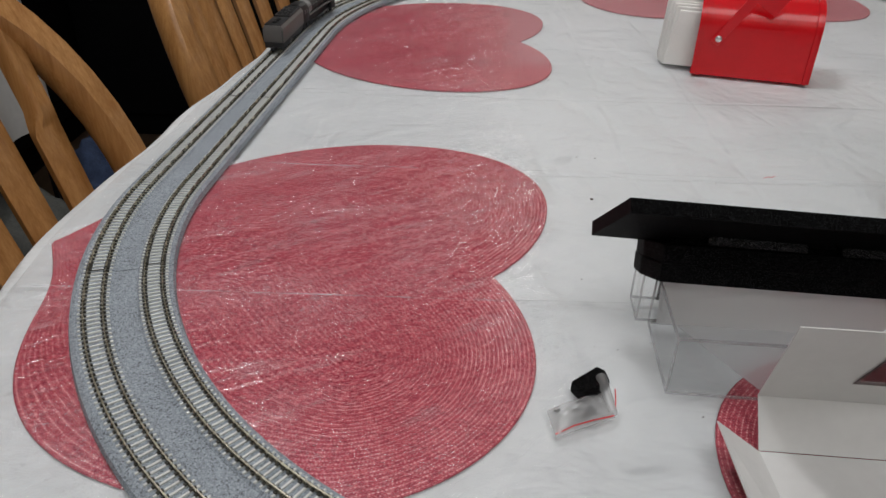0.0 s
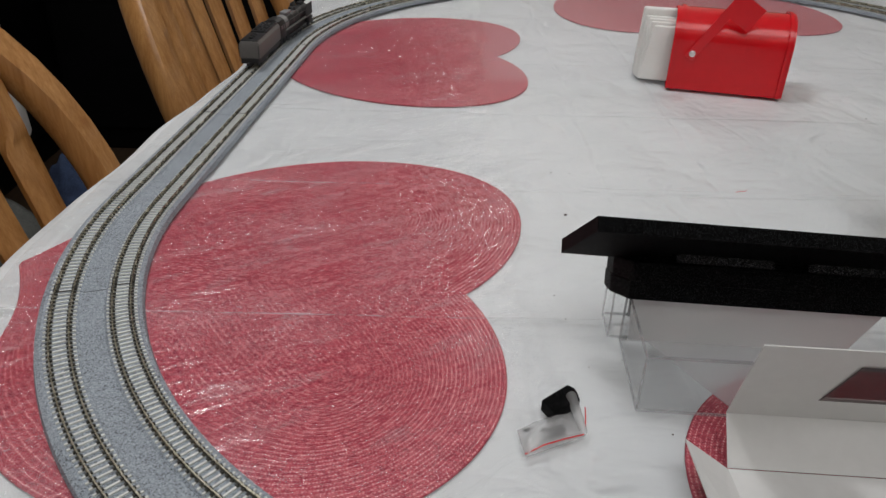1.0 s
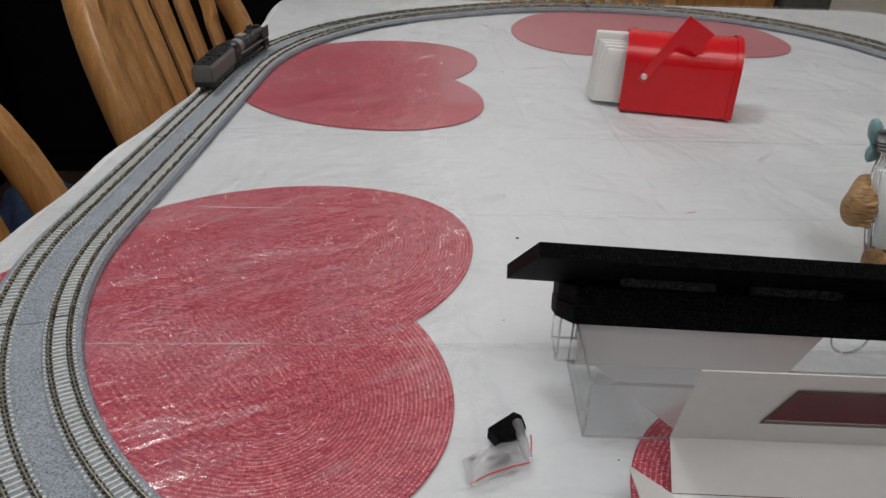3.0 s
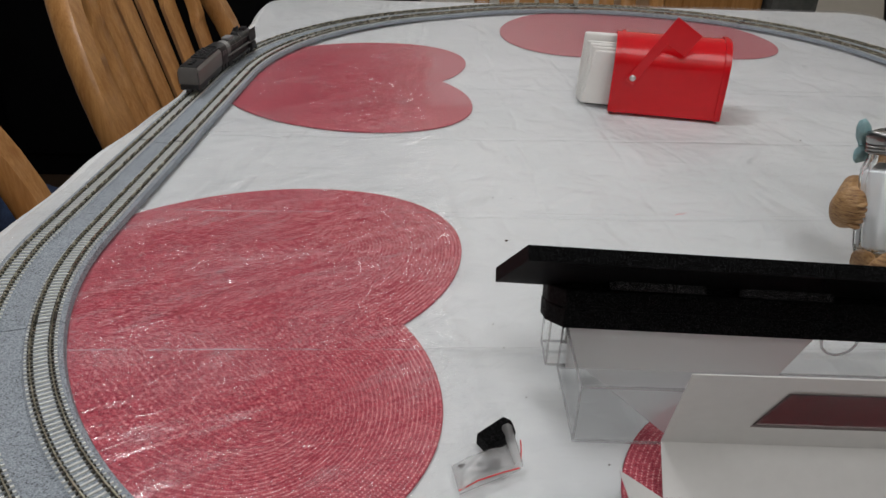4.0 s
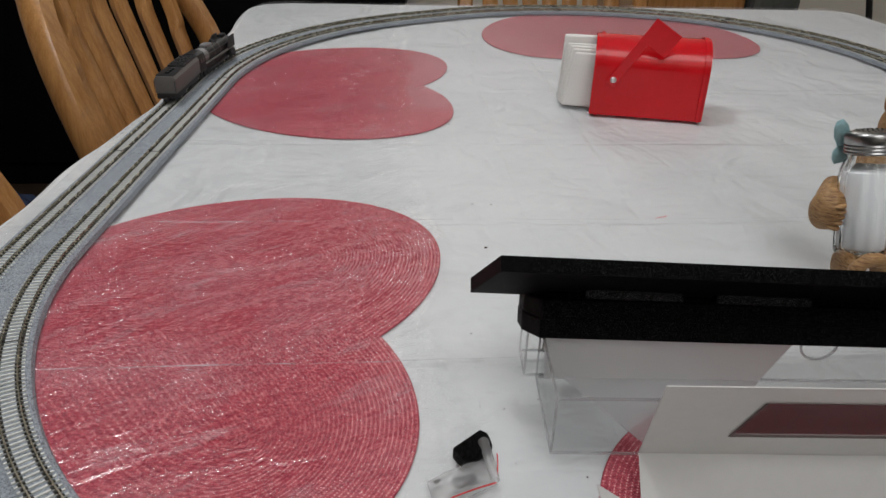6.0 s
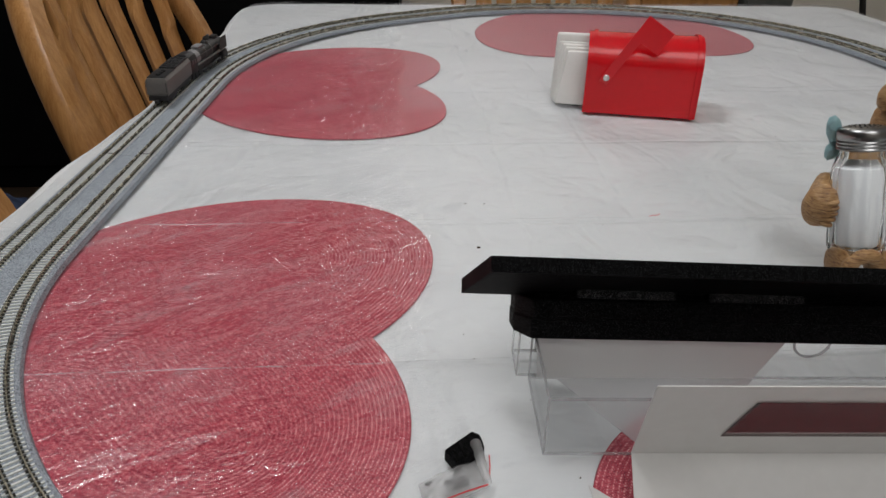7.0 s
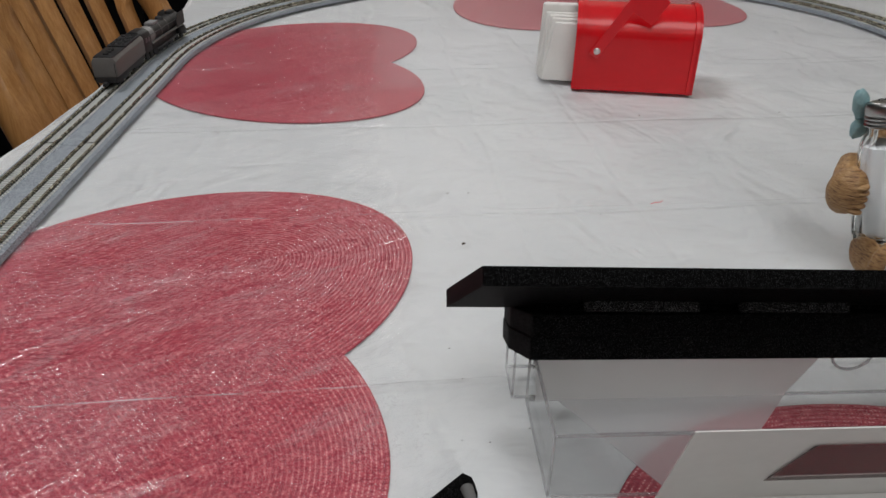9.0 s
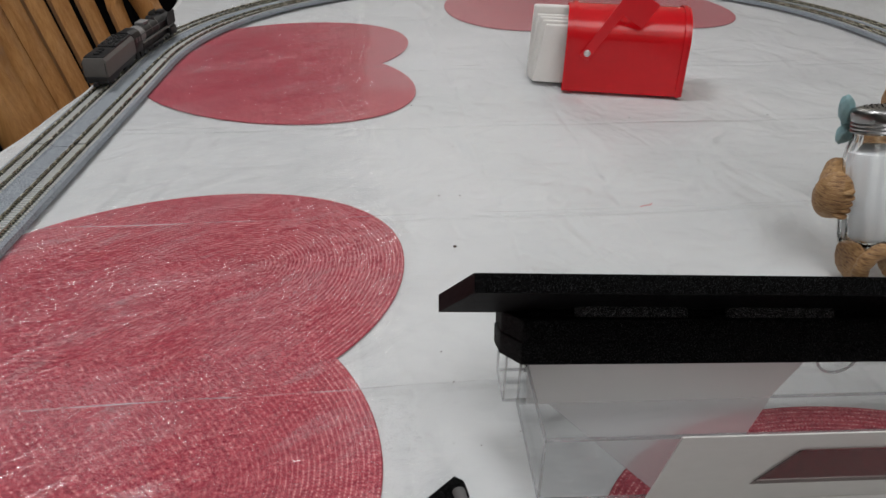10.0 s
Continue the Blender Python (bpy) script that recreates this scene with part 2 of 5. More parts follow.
def placemat_material():
    """Woven red straw: rows in the mesh, stitches along them from the UV map."""
    m, nt, b = mat("red_woven_straw")
    uv = nt.nodes.new("ShaderNodeUVMap")
    sep = nt.nodes.new("ShaderNodeSeparateXYZ")
    nt.links.new(uv.outputs[0], sep.inputs[0])
    row = maths(nt, "FLOOR", sep.outputs["Y"])
    along = maths(nt, "ADD", maths(nt, "MULTIPLY", sep.outputs["X"], 1 / 0.0019), maths(nt, "MULTIPLY", maths(nt, "FRACT", maths(nt, "MULTIPLY", maths(nt, "SINE", maths(nt, "MULTIPLY", row, 12.99)), 437.6)), 7.0))
    wave = maths(nt, "ADD", maths(nt, "MULTIPLY", maths(nt, "SINE", maths(nt, "MULTIPLY", along, 6.2832)), 0.5), 0.5)
    inrow = maths(nt, "FRACT", sep.outputs["Y"])
    crest = maths(nt, "SUBTRACT", 1.0, maths(nt, "ABSOLUTE", maths(nt, "SUBTRACT", maths(nt, "MULTIPLY", inrow, 2.0), 1.0)))
    v = coords(nt)
    big = noise_tex(nt, v, 22, 4)
    fine = ramp(nt, noise_tex(nt, coords(nt, "Object", (0.6, 1, 1)), 760, 2.5, 0.7), [(0.38, (0, 0, 0)), (0.62, (1, 1, 1))])
    h = maths(nt, "MULTIPLY", wave, crest)
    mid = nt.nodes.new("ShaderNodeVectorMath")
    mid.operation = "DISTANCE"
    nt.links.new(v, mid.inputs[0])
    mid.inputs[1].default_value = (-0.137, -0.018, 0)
    # row contrast fades in the middle, painting the film's haze into the straw
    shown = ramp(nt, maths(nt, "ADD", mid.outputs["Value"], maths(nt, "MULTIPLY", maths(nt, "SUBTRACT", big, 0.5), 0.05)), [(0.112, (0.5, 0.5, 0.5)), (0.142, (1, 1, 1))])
    worn = ramp(nt, noise_tex(nt, v, 330, 2, 0.6), [(0.36, (0.25, 0.25, 0.25)), (0.66, (1.15, 1.15, 1.15))])
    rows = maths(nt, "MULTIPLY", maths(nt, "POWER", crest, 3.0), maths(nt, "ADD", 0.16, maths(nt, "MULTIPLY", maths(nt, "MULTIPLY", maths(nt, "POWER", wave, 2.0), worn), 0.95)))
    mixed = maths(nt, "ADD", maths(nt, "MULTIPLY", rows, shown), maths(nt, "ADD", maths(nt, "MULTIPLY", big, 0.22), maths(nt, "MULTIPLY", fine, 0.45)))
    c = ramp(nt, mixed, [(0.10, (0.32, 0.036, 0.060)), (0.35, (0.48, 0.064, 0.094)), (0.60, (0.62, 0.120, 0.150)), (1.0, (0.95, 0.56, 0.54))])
    nt.links.new(c, b.inputs["Base Color"])
    b.inputs["Roughness"].default_value = 0.45
    b.inputs["Specular IOR Level"].default_value = 0.2
    nt.links.new(bump(nt, maths(nt, "ADD", h, fine), 0.5, 0.0004), b.inputs["Normal"])
    return m


def ballast_material(name, dark, light):
    m, nt, b = mat(name)
    v = coords(nt)
    big = noise_tex(nt, v, 40, 3)
    vor = node(nt, "ShaderNodeTexVoronoi", Scale=1700)
    nt.links.new(v, vor.inputs["Vector"])
    sepc = nt.nodes.new("ShaderNodeSeparateColor")
    nt.links.new(vor.outputs["Color"], sepc.inputs[0])
    mixed = maths(nt, "ADD", maths(nt, "MULTIPLY", sepc.outputs[0], 0.75), maths(nt, "MULTIPLY", big, 0.25))
    c = ramp(nt, mixed, [(0.12, dark), (0.26, tuple(0.45 * a + 0.55 * l for a, l in zip(dark, light))), (0.7, light), (0.95, tuple(min(1, l * 1.25) for l in light))])
    nt.links.new(c, b.inputs["Base Color"])
    b.inputs["Roughness"].default_value = 0.8
    nt.links.new(bump(nt, vor.outputs["Distance"], 0.5, 0.0004), b.inputs["Normal"])
    return m


def foam_material(name, k):
    m, nt, b = mat(name)
    v = coords(nt)
    vor = node(nt, "ShaderNodeTexVoronoi", Scale=4200)
    nt.links.new(v, vor.inputs["Vector"])
    sepc = nt.nodes.new("ShaderNodeSeparateColor")
    nt.links.new(vor.outputs["Color"], sepc.inputs[0])
    big = noise_tex(nt, v, 300, 3)
    c = ramp(nt, sepc.outputs[0], [(p, (q * k, q * k, q * k * 1.06)) for p, q in ((0.0, 0.001), (0.5, 0.003), (0.8, 0.008), (1.0, 0.05))])
    nt.links.new(c, b.inputs["Base Color"])
    b.inputs["Roughness"].default_value = 0.5
    b.inputs["Specular IOR Level"].default_value = 0.04
    n = bump(nt, vor.outputs["Distance"], 1.0, 0.001)
    nt.links.new(bump(nt, big, 0.5, 0.0008, n), b.inputs["Normal"])
    return m


def glass(name, tint, rough=0.0, ior=1.49):
    m, nt, b = mat(name)
    b.inputs["Base Color"].default_value = (*tint, 1)
    b.inputs["Transmission Weight"].default_value = 1
    b.inputs["Roughness"].default_value = rough
    b.inputs["IOR"].default_value = ior
    return m


def thin_clear(name, rough, tint, milk=0.0, ior=1.49, relief=0.02):
    """A thin clear wall: light goes straight through, and its two faces mirror by angle."""
    m, nt, b = mat(name)
    out = nt.nodes["Material Output"]
    nt.nodes.remove(b)
    tr = node(nt, "ShaderNodeBsdfTransparent", Color=(*tint, 1))
    gl = node(nt, "ShaderNodeBsdfGlossy", Color=(1, 1, 1, 1), Roughness=rough)
    lw = node(nt, "ShaderNodeLayerWeight", Blend=0.5)
    glare = maths(nt, "MINIMUM", maths(nt, "ADD", (ior - 1) ** 2 / (ior + 1) ** 2, maths(nt, "MULTIPLY", maths(nt, "POWER", lw.outputs["Facing"], 4.5), 0.30)), 0.30)
    df = node(nt, "ShaderNodeBsdfDiffuse", Color=(0.8, 0.8, 0.8, 1))
    back = node(nt, "ShaderNodeBsdfTranslucent", Color=(0.85, 0.85, 0.85, 1))
    both = node(nt, "ShaderNodeMixShader", Fac=0.55)
    nt.links.new(df.outputs[0], both.inputs[1])
    nt.links.new(back.outputs[0], both.inputs[2])
    m0 = node(nt, "ShaderNodeMixShader", Fac=milk)
    nt.links.new(tr.outputs[0], m0.inputs[1])
    nt.links.new(both.outputs[0], m0.inputs[2])
    scuff = noise_tex(nt, coords(nt), 160, 3)
    n = bump(nt, scuff, relief, 0.0006)
    nt.links.new(n, gl.inputs["Normal"])
    mx = nt.nodes.new("ShaderNodeMixShader")
    nt.links.new(glare, mx.inputs[0])
    nt.links.new(m0.outputs[0], mx.inputs[1])
    nt.links.new(gl.outputs[0], mx.inputs[2])
    nt.links.new(mx.outputs[0], out.inputs["Surface"])
    return m


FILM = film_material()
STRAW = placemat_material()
BALLAST = ballast_material("grey_ballast", (0.085, 0.095, 0.105), (0.35, 0.39, 0.43))
TIE = simple("concrete_tie_plastic", [(0.64, 0.65, 0.62), (0.76, 0.77, 0.73)], 0.6, scale=300)
RAIL = simple("nickel_silver_rail", [(0.54, 0.50, 0.39), (0.72, 0.67, 0.53)], 0.27, metal=0.9, scale=120)
SPIKE = simple("brown_rail_clip_plastic", [(0.020, 0.019, 0.013), (0.040, 0.037, 0.027)], 0.6, scale=200)
FOAM = foam_material("black_open_cell_foam", 1.35)
# paler copy of the foam: the light on the torn lips is in its colour
LIT_TORN_FOAM = foam_material("lit_torn_black_foam", 9.0)
ACRYLIC = thin_clear("clear_acrylic", 0.02, (0.996, 0.997, 0.997), 0.006, 1.18)
GLASS = glass("clear_glass", (0.97, 0.985, 0.98), 0.0, 1.5)
BAG = thin_clear("thin_clear_bag", 0.12, (0.97, 0.97, 0.97), 0.32, 1.4, 0.6)
LINER = thin_clear("frosted_liner", 0.35, (0.95, 0.95, 0.95), 0.78, 1.3, 0.3)
THIN_LINER = thin_clear("thin_clear_liner", 0.30, (0.95, 0.94, 0.94), 0.45, 1.3, 0.3)
EDGE = thin_clear("polished_acrylic_edge", 0.06, (0.88, 0.88, 0.89), 0.26, 1.55, 0.1)
# grey tint dims the view, painting in the shade inside the case
WINDOW_FILM = thin_clear("shade_grey_window_film", 0.10, (0.55, 0.50, 0.50), 0.0, 1.02, 0.02)
CARD = simple("white_card", [(0.62, 0.615, 0.60), (0.68, 0.675, 0.66)], 0.55, scale=20)
RED_TIN = simple("red_gloss_enamel", [(0.64, 0.003, 0.009), (0.72, 0.005, 0.013)], 0.20, scale=15, spec=0.45, rough_var=0.08)
RED_PLASTIC = simple("red_plastic", [(0.66, 0.006, 0.014), (0.74, 0.010, 0.018)], 0.3, scale=15)
SILVER = simple("polished_steel", [(0.72, 0.72, 0.72), (0.8, 0.8, 0.8)], 0.42, metal=1, scale=60)
BRUSHED = simple("dull_steel_cap", [(0.27, 0.27, 0.27), (0.38, 0.38, 0.37)], 0.30, metal=1, scale=150)
NAPKIN = simple("white_paper_napkin", [(0.85, 0.84, 0.80), (0.90, 0.89, 0.86)], 0.9, scale=40, bump_d=0.0003)
SALT = simple("white_salt", [(0.66, 0.67, 0.68), (0.74, 0.75, 0.76)], 0.9, scale=900, bump_d=0.0003)
def fur_material():
    m, nt, b = mat("brown_painted_fur")
    stroke = noise_tex(nt, coords(nt, "Object", (0.10, 0.2, 1.0)), 1300, 2, 0.6)
    big = noise_tex(nt, coords(nt), 90, 3)
    mixed = maths(nt, "ADD", maths(nt, "MULTIPLY", stroke, 0.75), maths(nt, "MULTIPLY", big, 0.25))
    c = ramp(nt, mixed, [(0.36, (0.15, 0.07, 0.027)), (0.44, (0.30, 0.16, 0.062)), (0.56, (0.40, 0.23, 0.095)), (0.7, (0.48, 0.30, 0.14))])
    nt.links.new(c, b.inputs["Base Color"])
    b.inputs["Roughness"].default_value = 0.5
    nt.links.new(bump(nt, mixed, 0.7, 0.0014), b.inputs["Normal"])
    return m


FUR = fur_material()
BOW_BLUE = simple("pale_blue_paint", [(0.22, 0.40, 0.43), (0.36, 0.54, 0.56)], 0.5, scale=120, bump_d=0.0006)
LOCO_GREY = simple("two_tone_grey_paint", [(0.12, 0.116, 0.110), (0.155, 0.15, 0.143)], 0.45, scale=120)
LOCO_LIGHT = simple("light_grey_paint", [(0.20, 0.20, 0.20), (0.30, 0.30, 0.30)], 0.4, scale=120)
LOCO_BLACK = simple("loco_black_plastic", [(0.008, 0.008, 0.009), (0.02, 0.02, 0.021)], 0.5, scale=200)
RED_LINE = simple("red_zip_strip", [(0.6, 0.02, 0.03), (0.7, 0.05, 0.05)], 0.5, scale=40)
CRUMB = simple("dark_crumb", [(0.02, 0.015, 0.012), (0.08, 0.05, 0.03)], 0.8, scale=400)
STEEL_PART = simple("small_dark_metal_part", [(0.08, 0.085, 0.09), (0.2, 0.2, 0.21)], 0.4, metal=0.7, scale=200)
CABLE = simple("black_cable_rubber", [(0.006, 0.006, 0.006), (0.012, 0.012, 0.012)], 0.5, scale=60)


# ---------------------------------------------------------------- building helpers
def part(name, bm, material, parent, label=""):
    me = bpy.data.meshes.new(name)
    bm.normal_update()
    bm.to_mesh(me)
    bm.free()
    return put(name, me, material, parent, label)


def put(name, me, material, parent, label=""):
    if not me.materials:
        me.materials.append(material)
    ob = new(name, me)
    if parent is not None:
        ob.parent = parent
    if label:
        ob["label"] = label
    return ob


def thing(name, at, label, category, group="", kind=""):
    ob = new(name)
    ob.matrix_basis = at if isinstance(at, Matrix) else Matrix.Translation(at)
    ob.empty_display_size = 0.02
    return tagged(ob, label, category, group, kind)


def smooth(ob, angle=40):
    me = ob.data
    me.shade_smooth()
    me.set_sharp_from_angle(angle=radians(angle))
    return ob


def box(bm, lo, hi, bevel=0.0, m=None, seg=2):
    r = bmesh.ops.create_cube(bm, size=1)
    vs = r["verts"]
    for v in vs:
        v.co = Vector([l + (c + 0.5) * (h - l) for c, l, h in zip(v.co, lo, hi)])
    if bevel:
        es = list({e for v in vs for e in v.link_edges})
        vs = list({v for f in bmesh.ops.bevel(bm, geom=es, offset=bevel, segments=seg, profile=0.6, affect="EDGES")["faces"] for v in f.verts} | {v for v in vs if v.is_valid})
    if m is not None:
        bmesh.ops.transform(bm, matrix=m, verts=vs)
    return bm


def tube(bm, points, radius, sides=8, cap=True, flat=1.0):
    """A round bar through points; radius a number or one for each point."""
    pts = [Vector(p) for p in points]
    rings = []
    for i, p in enumerate(pts):
        d = (pts[min(i + 1, len(pts) - 1)] - pts[max(i - 1, 0)]).normalized()
        side = d.cross(Vector((0, 0, 1)))
        side = side.normalized() if side.length > 1e-4 else Vector((1, 0, 0))
        up = side.cross(d).normalized()
        r = radius[i] if isinstance(radius, (list, tuple)) else radius
        rings.append([bm.verts.new(p + r * (side * math.cos(a) + up * flat * math.sin(a))) for a in [2 * math.pi * k / sides for k in range(sides)]])
    for a, b in zip(rings, rings[1:]):
        for k in range(sides):
            bm.faces.new((a[k], b[k], b[(k + 1) % sides], a[(k + 1) % sides]))
    if cap:
        bm.faces.new(rings[0])
        bm.faces.new(rings[-1][::-1])
    return bm


def lathe(bm, profile, sides=32, axis="Z", centre=(0, 0, 0), flute=0, depth=0.0, cap=True):
    rings = []
    for r, h in profile:
        ring = []
        for k in range(sides):
            a = 2 * math.pi * k / sides
            rr = r * (1 - depth * (0.5 + 0.5 * math.cos(flute * a))) if flute else r
            c, s = rr * math.cos(a), rr * math.sin(a)
            co = {"Z": (c, s, h), "Y": (c, h, s), "X": (h, c, s)}[axis]
            ring.append(bm.verts.new(Vector(co) + Vector(centre)))
        rings.append(ring)
    for a, b in zip(rings, rings[1:]):
        for k in range(sides):
            bm.faces.new((a[k], a[(k + 1) % sides], b[(k + 1) % sides], b[k]))
    if cap:
        bm.faces.new(rings[0][::-1])
        bm.faces.new(rings[-1])
    if axis == "Y":
        bmesh.ops.reverse_faces(bm, faces=bm.faces[:])
    return bm


def prism(bm, outline, origin, u, v, w, bevel=0.0):
    """A flat outline in the plane of u and v, made thick along the vector w."""
    o, u, v, w = Vector(origin), Vector(u), Vector(v), Vector(w)
    a = [bm.verts.new(o + u * p + v * q) for p, q in outline]
    b = [bm.verts.new(o + u * p + v * q + w) for p, q in outline]
    fs = [bm.faces.new(a[::-1]), bm.faces.new(b)]
    for i in range(len(a)):
        j = (i + 1) % len(a)
        fs.append(bm.faces.new((a[i], a[j], b[j], b[i])))
    bmesh.ops.recalc_face_normals(bm, faces=fs)
    if bevel:
        bmesh.ops.bevel(bm, geom=list({e for f in fs for e in f.edges}), offset=bevel, segments=2, profile=0.6, affect="EDGES")
    return bm


def bez(p0, p1, p2, p3, n):
    out = []
    for i in range(n):
        t = i / n
        out.append(tuple((1 - t) ** 3 * a + 3 * t * (1 - t) ** 2 * b + 3 * t * t * (1 - t) * c + t ** 3 * d for a, b, c, d in zip(p0, p1, p2, p3)))
    return out


# ---------------------------------------------------------------- room
def slab(name, lo, hi, material, label, category):
    ob = part(name, box(bmesh.new(), lo, hi), material, None)
    return tagged(ob, label, category, kind="structure")


slab("floor", (-3.1, -3.1, -0.1), (3.6, 3.1, 0), FLOOR_WOOD, "dark brown wooden floor under the dining table", "floor")
slab("ceiling", (-3.1, -3.1, 2.5), (3.6, 3.1, 2.6), CEIL_PAINT, "plain white painted ceiling over the room", "ceiling")
slab("wall_north", (-3.1, 2.6, 0), (3.6, 2.75, 2.5), WALL_PAINT, "beige painted wall beyond the table's end", "wall")
slab("wall_south", (-3.1, -3.1, 0), (3.6, -2.95, 2.5), WALL_PAINT, "plain beige painted wall of the room", "wall")
slab("wall_west", (-3.1, -2.95, 0), (-2.95, 2.6, 2.5), WALL_PAINT, "plain beige painted wall of the room", "wall")
slab("wall_east", (3.45, -2.95, 0), (3.6, 2.6, 2.5), WALL_PAINT, "plain beige painted wall of the room", "wall")


# ---------------------------------------------------------------- dining table and its covers
CX, YFAR, YNEAR = 0.325, 1.04, -1.15


def half_width(y):
    hw = 0.553 + 0.055 / (1 + math.exp((y - 0.34) / 0.1)) + 0.0015 * math.sin(23 * y) + 0.0012 * math.sin(51 * y + 1)
    r = 0.05
    for edge, sign in ((YFAR, 1), (YNEAR, -1)):
        d = sign * y - (sign * edge - r)
        if d > 0:
            hw -= r - math.sqrt(max(0, r * r - min(d, r) ** 2))
    return hw


def crease(d, width):
    return math.exp(-abs(d) / width)


def cover_height(x, y):
    """Creases where the sheet was folded, and slow swells."""
    v = Vector((x, y, 0))
    h = 0.0008 * noise.noise(v * 6) + 0.0004 * noise.noise(Vector((x * 17, y * 17, 3)))
    for k in range(-3, 6):
        h += 0.0006 * crease(y - (0.146 + 0.1735 * k), 0.0045)
    return h


def table_sheet(name, material, z, nx, ny, drop, relief, inset=0.0, hang=((0.005, 0.001), (0.009, 0.004), (0.012, 0.012), (0.015, 0.07), (0.022, 0.20))):
    """A sheet over the whole table, with its edge hanging down all round."""
    ys = [YNEAR + (YFAR - YNEAR) * (j / ny) for j in range(ny + 1)]
    lines = [0.146 + 0.1735 * k for k in range(-3, 6) if YNEAR + 0.02 < 0.146 + 0.1735 * k < YFAR - 0.02]
    ys = [y for y in ys if all(abs(y - c) > 0.009 for c in lines)]
    ys = sorted(ys + [c + d for c in lines for d in (-0.008, -0.004, -0.0018, 0, 0.0018, 0.004, 0.008)])
    ny = len(ys) - 1
    verts, faces = [], []
    for y in ys:
        hw = half_width(y) - inset
        for i in range(nx + 1):
            x = CX + hw * (2 * i / nx - 1)
            edge = min(1, 25 * (1 - abs(2 * i / nx - 1)))
            verts.append((x, y, z + relief * edge * cover_height(x, y)))
    w = nx + 1
    for j in range(ny):
        for i in range(nx):
            a = j * w + i
            faces.append((a, a + 1, a + w + 1, a + w))
    rim = [i for i in range(w)] + [j * w + nx for j in range(1, ny + 1)] + [ny * w + i for i in range(nx - 1, -1, -1)] + [j * w for j in range(ny - 1, 0, -1)]
    last = rim
    for out, down in hang:
        ring = []
        for n, k in enumerate(rim):
            x, y, _ = verts[k]
            a, b = verts[rim[n - 4]], verts[rim[(n + 4) % len(rim)]]
            d = Vector((b[1] - a[1], a[0] - b[0], 0)).normalized()
            wave = 0.006 * noise.noise(Vector((x * 9, y * 9, 1))) + 0.005 * down / drop * math.sin(60 * (x + y))
            ring.append(len(verts))
            verts.append((x + d.x * (out + wave), y + d.y * (out + wave), z - down))
        for n in range(len(rim)):
            m2 = (n + 1) % len(rim)
            faces.append((last[n], ring[n], ring[m2], last[m2]))
        last = ring
    me = bpy.data.meshes.new(name)
    me.from_pydata(verts, [], faces)
    me.shade_smooth()
    return put(name, me, material, None)


def build_table():
    top = thing("dining_table", (0, 0, 0), "oak dining table hidden under a white cloth and plastic", "table")
    me = bpy.data.meshes.new("tabletop")
    ys = [YNEAR + 0.01 + (YFAR - YNEAR - 0.02) * (0.5 - 0.5 * math.cos(math.pi * j / 60)) for j in range(61)]
    loop = [(CX + half_width(y) - 0.008, y) for y in ys] + [(CX - half_width(y) + 0.008, y) for y in reversed(ys)]
    n = len(loop)
    vs = [(x, y, T - 0.035) for x, y in loop] + [(x, y, T - 0.008) for x, y in loop]
    me.from_pydata(vs, [], [tuple(range(n))[::-1], tuple(range(n, 2 * n))] + [(i, (i + 1) % n, n + (i + 1) % n, n + i) for i in range(n)])
    put("tabletop", me, TABLE_WOOD, top)
    for x in (-0.08, 0.73):
        for y in (-0.85, 0.74):
            bm = lathe(bmesh.new(), [(0.028, 0), (0.034, 0.05), (0.03, 0.3), (0.042, 0.5), (0.045, 0.714)], 20, centre=(x, y, 0))
            smooth(part("leg", bm, TABLE_WOOD, top))


build_table()
tagged(table_sheet("tablecloth", CLOTH, T - 0.0028, 60, 160, 0.20, 0.6, -0.0005), "white cloth spread over the dining table", "tablecloth")
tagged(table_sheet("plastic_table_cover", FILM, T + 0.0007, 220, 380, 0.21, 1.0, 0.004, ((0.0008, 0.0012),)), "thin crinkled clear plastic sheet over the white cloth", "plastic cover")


# ---------------------------------------------------------------- heart placemats
def lobe_full(n):
    """From the tip round one lobe to the notch; the notch is the origin and the tip lies at -x."""
    pts = bez((-0.280, 0), (-0.268, 0.022), (-0.252, 0.070), (-0.228, 0.106), n)
    pts += bez((-0.228, 0.106), (-0.195, 0.155), (-0.135, 0.186), (-0.078, 0.187), n)
    pts += bez((-0.078, 0.187), (-0.010, 0.188), (0.033, 0.150), (0.033, 0.092), n)
    pts += bez((0.033, 0.092), (0.033, 0.052), (0.017, 0.021), (0.0, 0.0), n)
    return pts


def lobe_drawn_in(n):
    """The other lobe, a little narrower, with a hollow beside the tip."""
    pts = bez((-0.280, 0.003), (-0.269, 0.020), (-0.258, 0.036), (-0.2525, 0.053), n)
    pts += bez((-0.2525, 0.053), (-0.240, 0.088), (-0.236, 0.190), (-0.085, 0.185), n)
    pts += bez((-0.085, 0.185), (-0.020, 0.184), (0.0265, 0.135), (0.0265, 0.079), n)
    pts += bez((0.0265, 0.079), (0.0265, 0.048), (0.014, 0.020), (0.0, 0.0), n)
    return pts


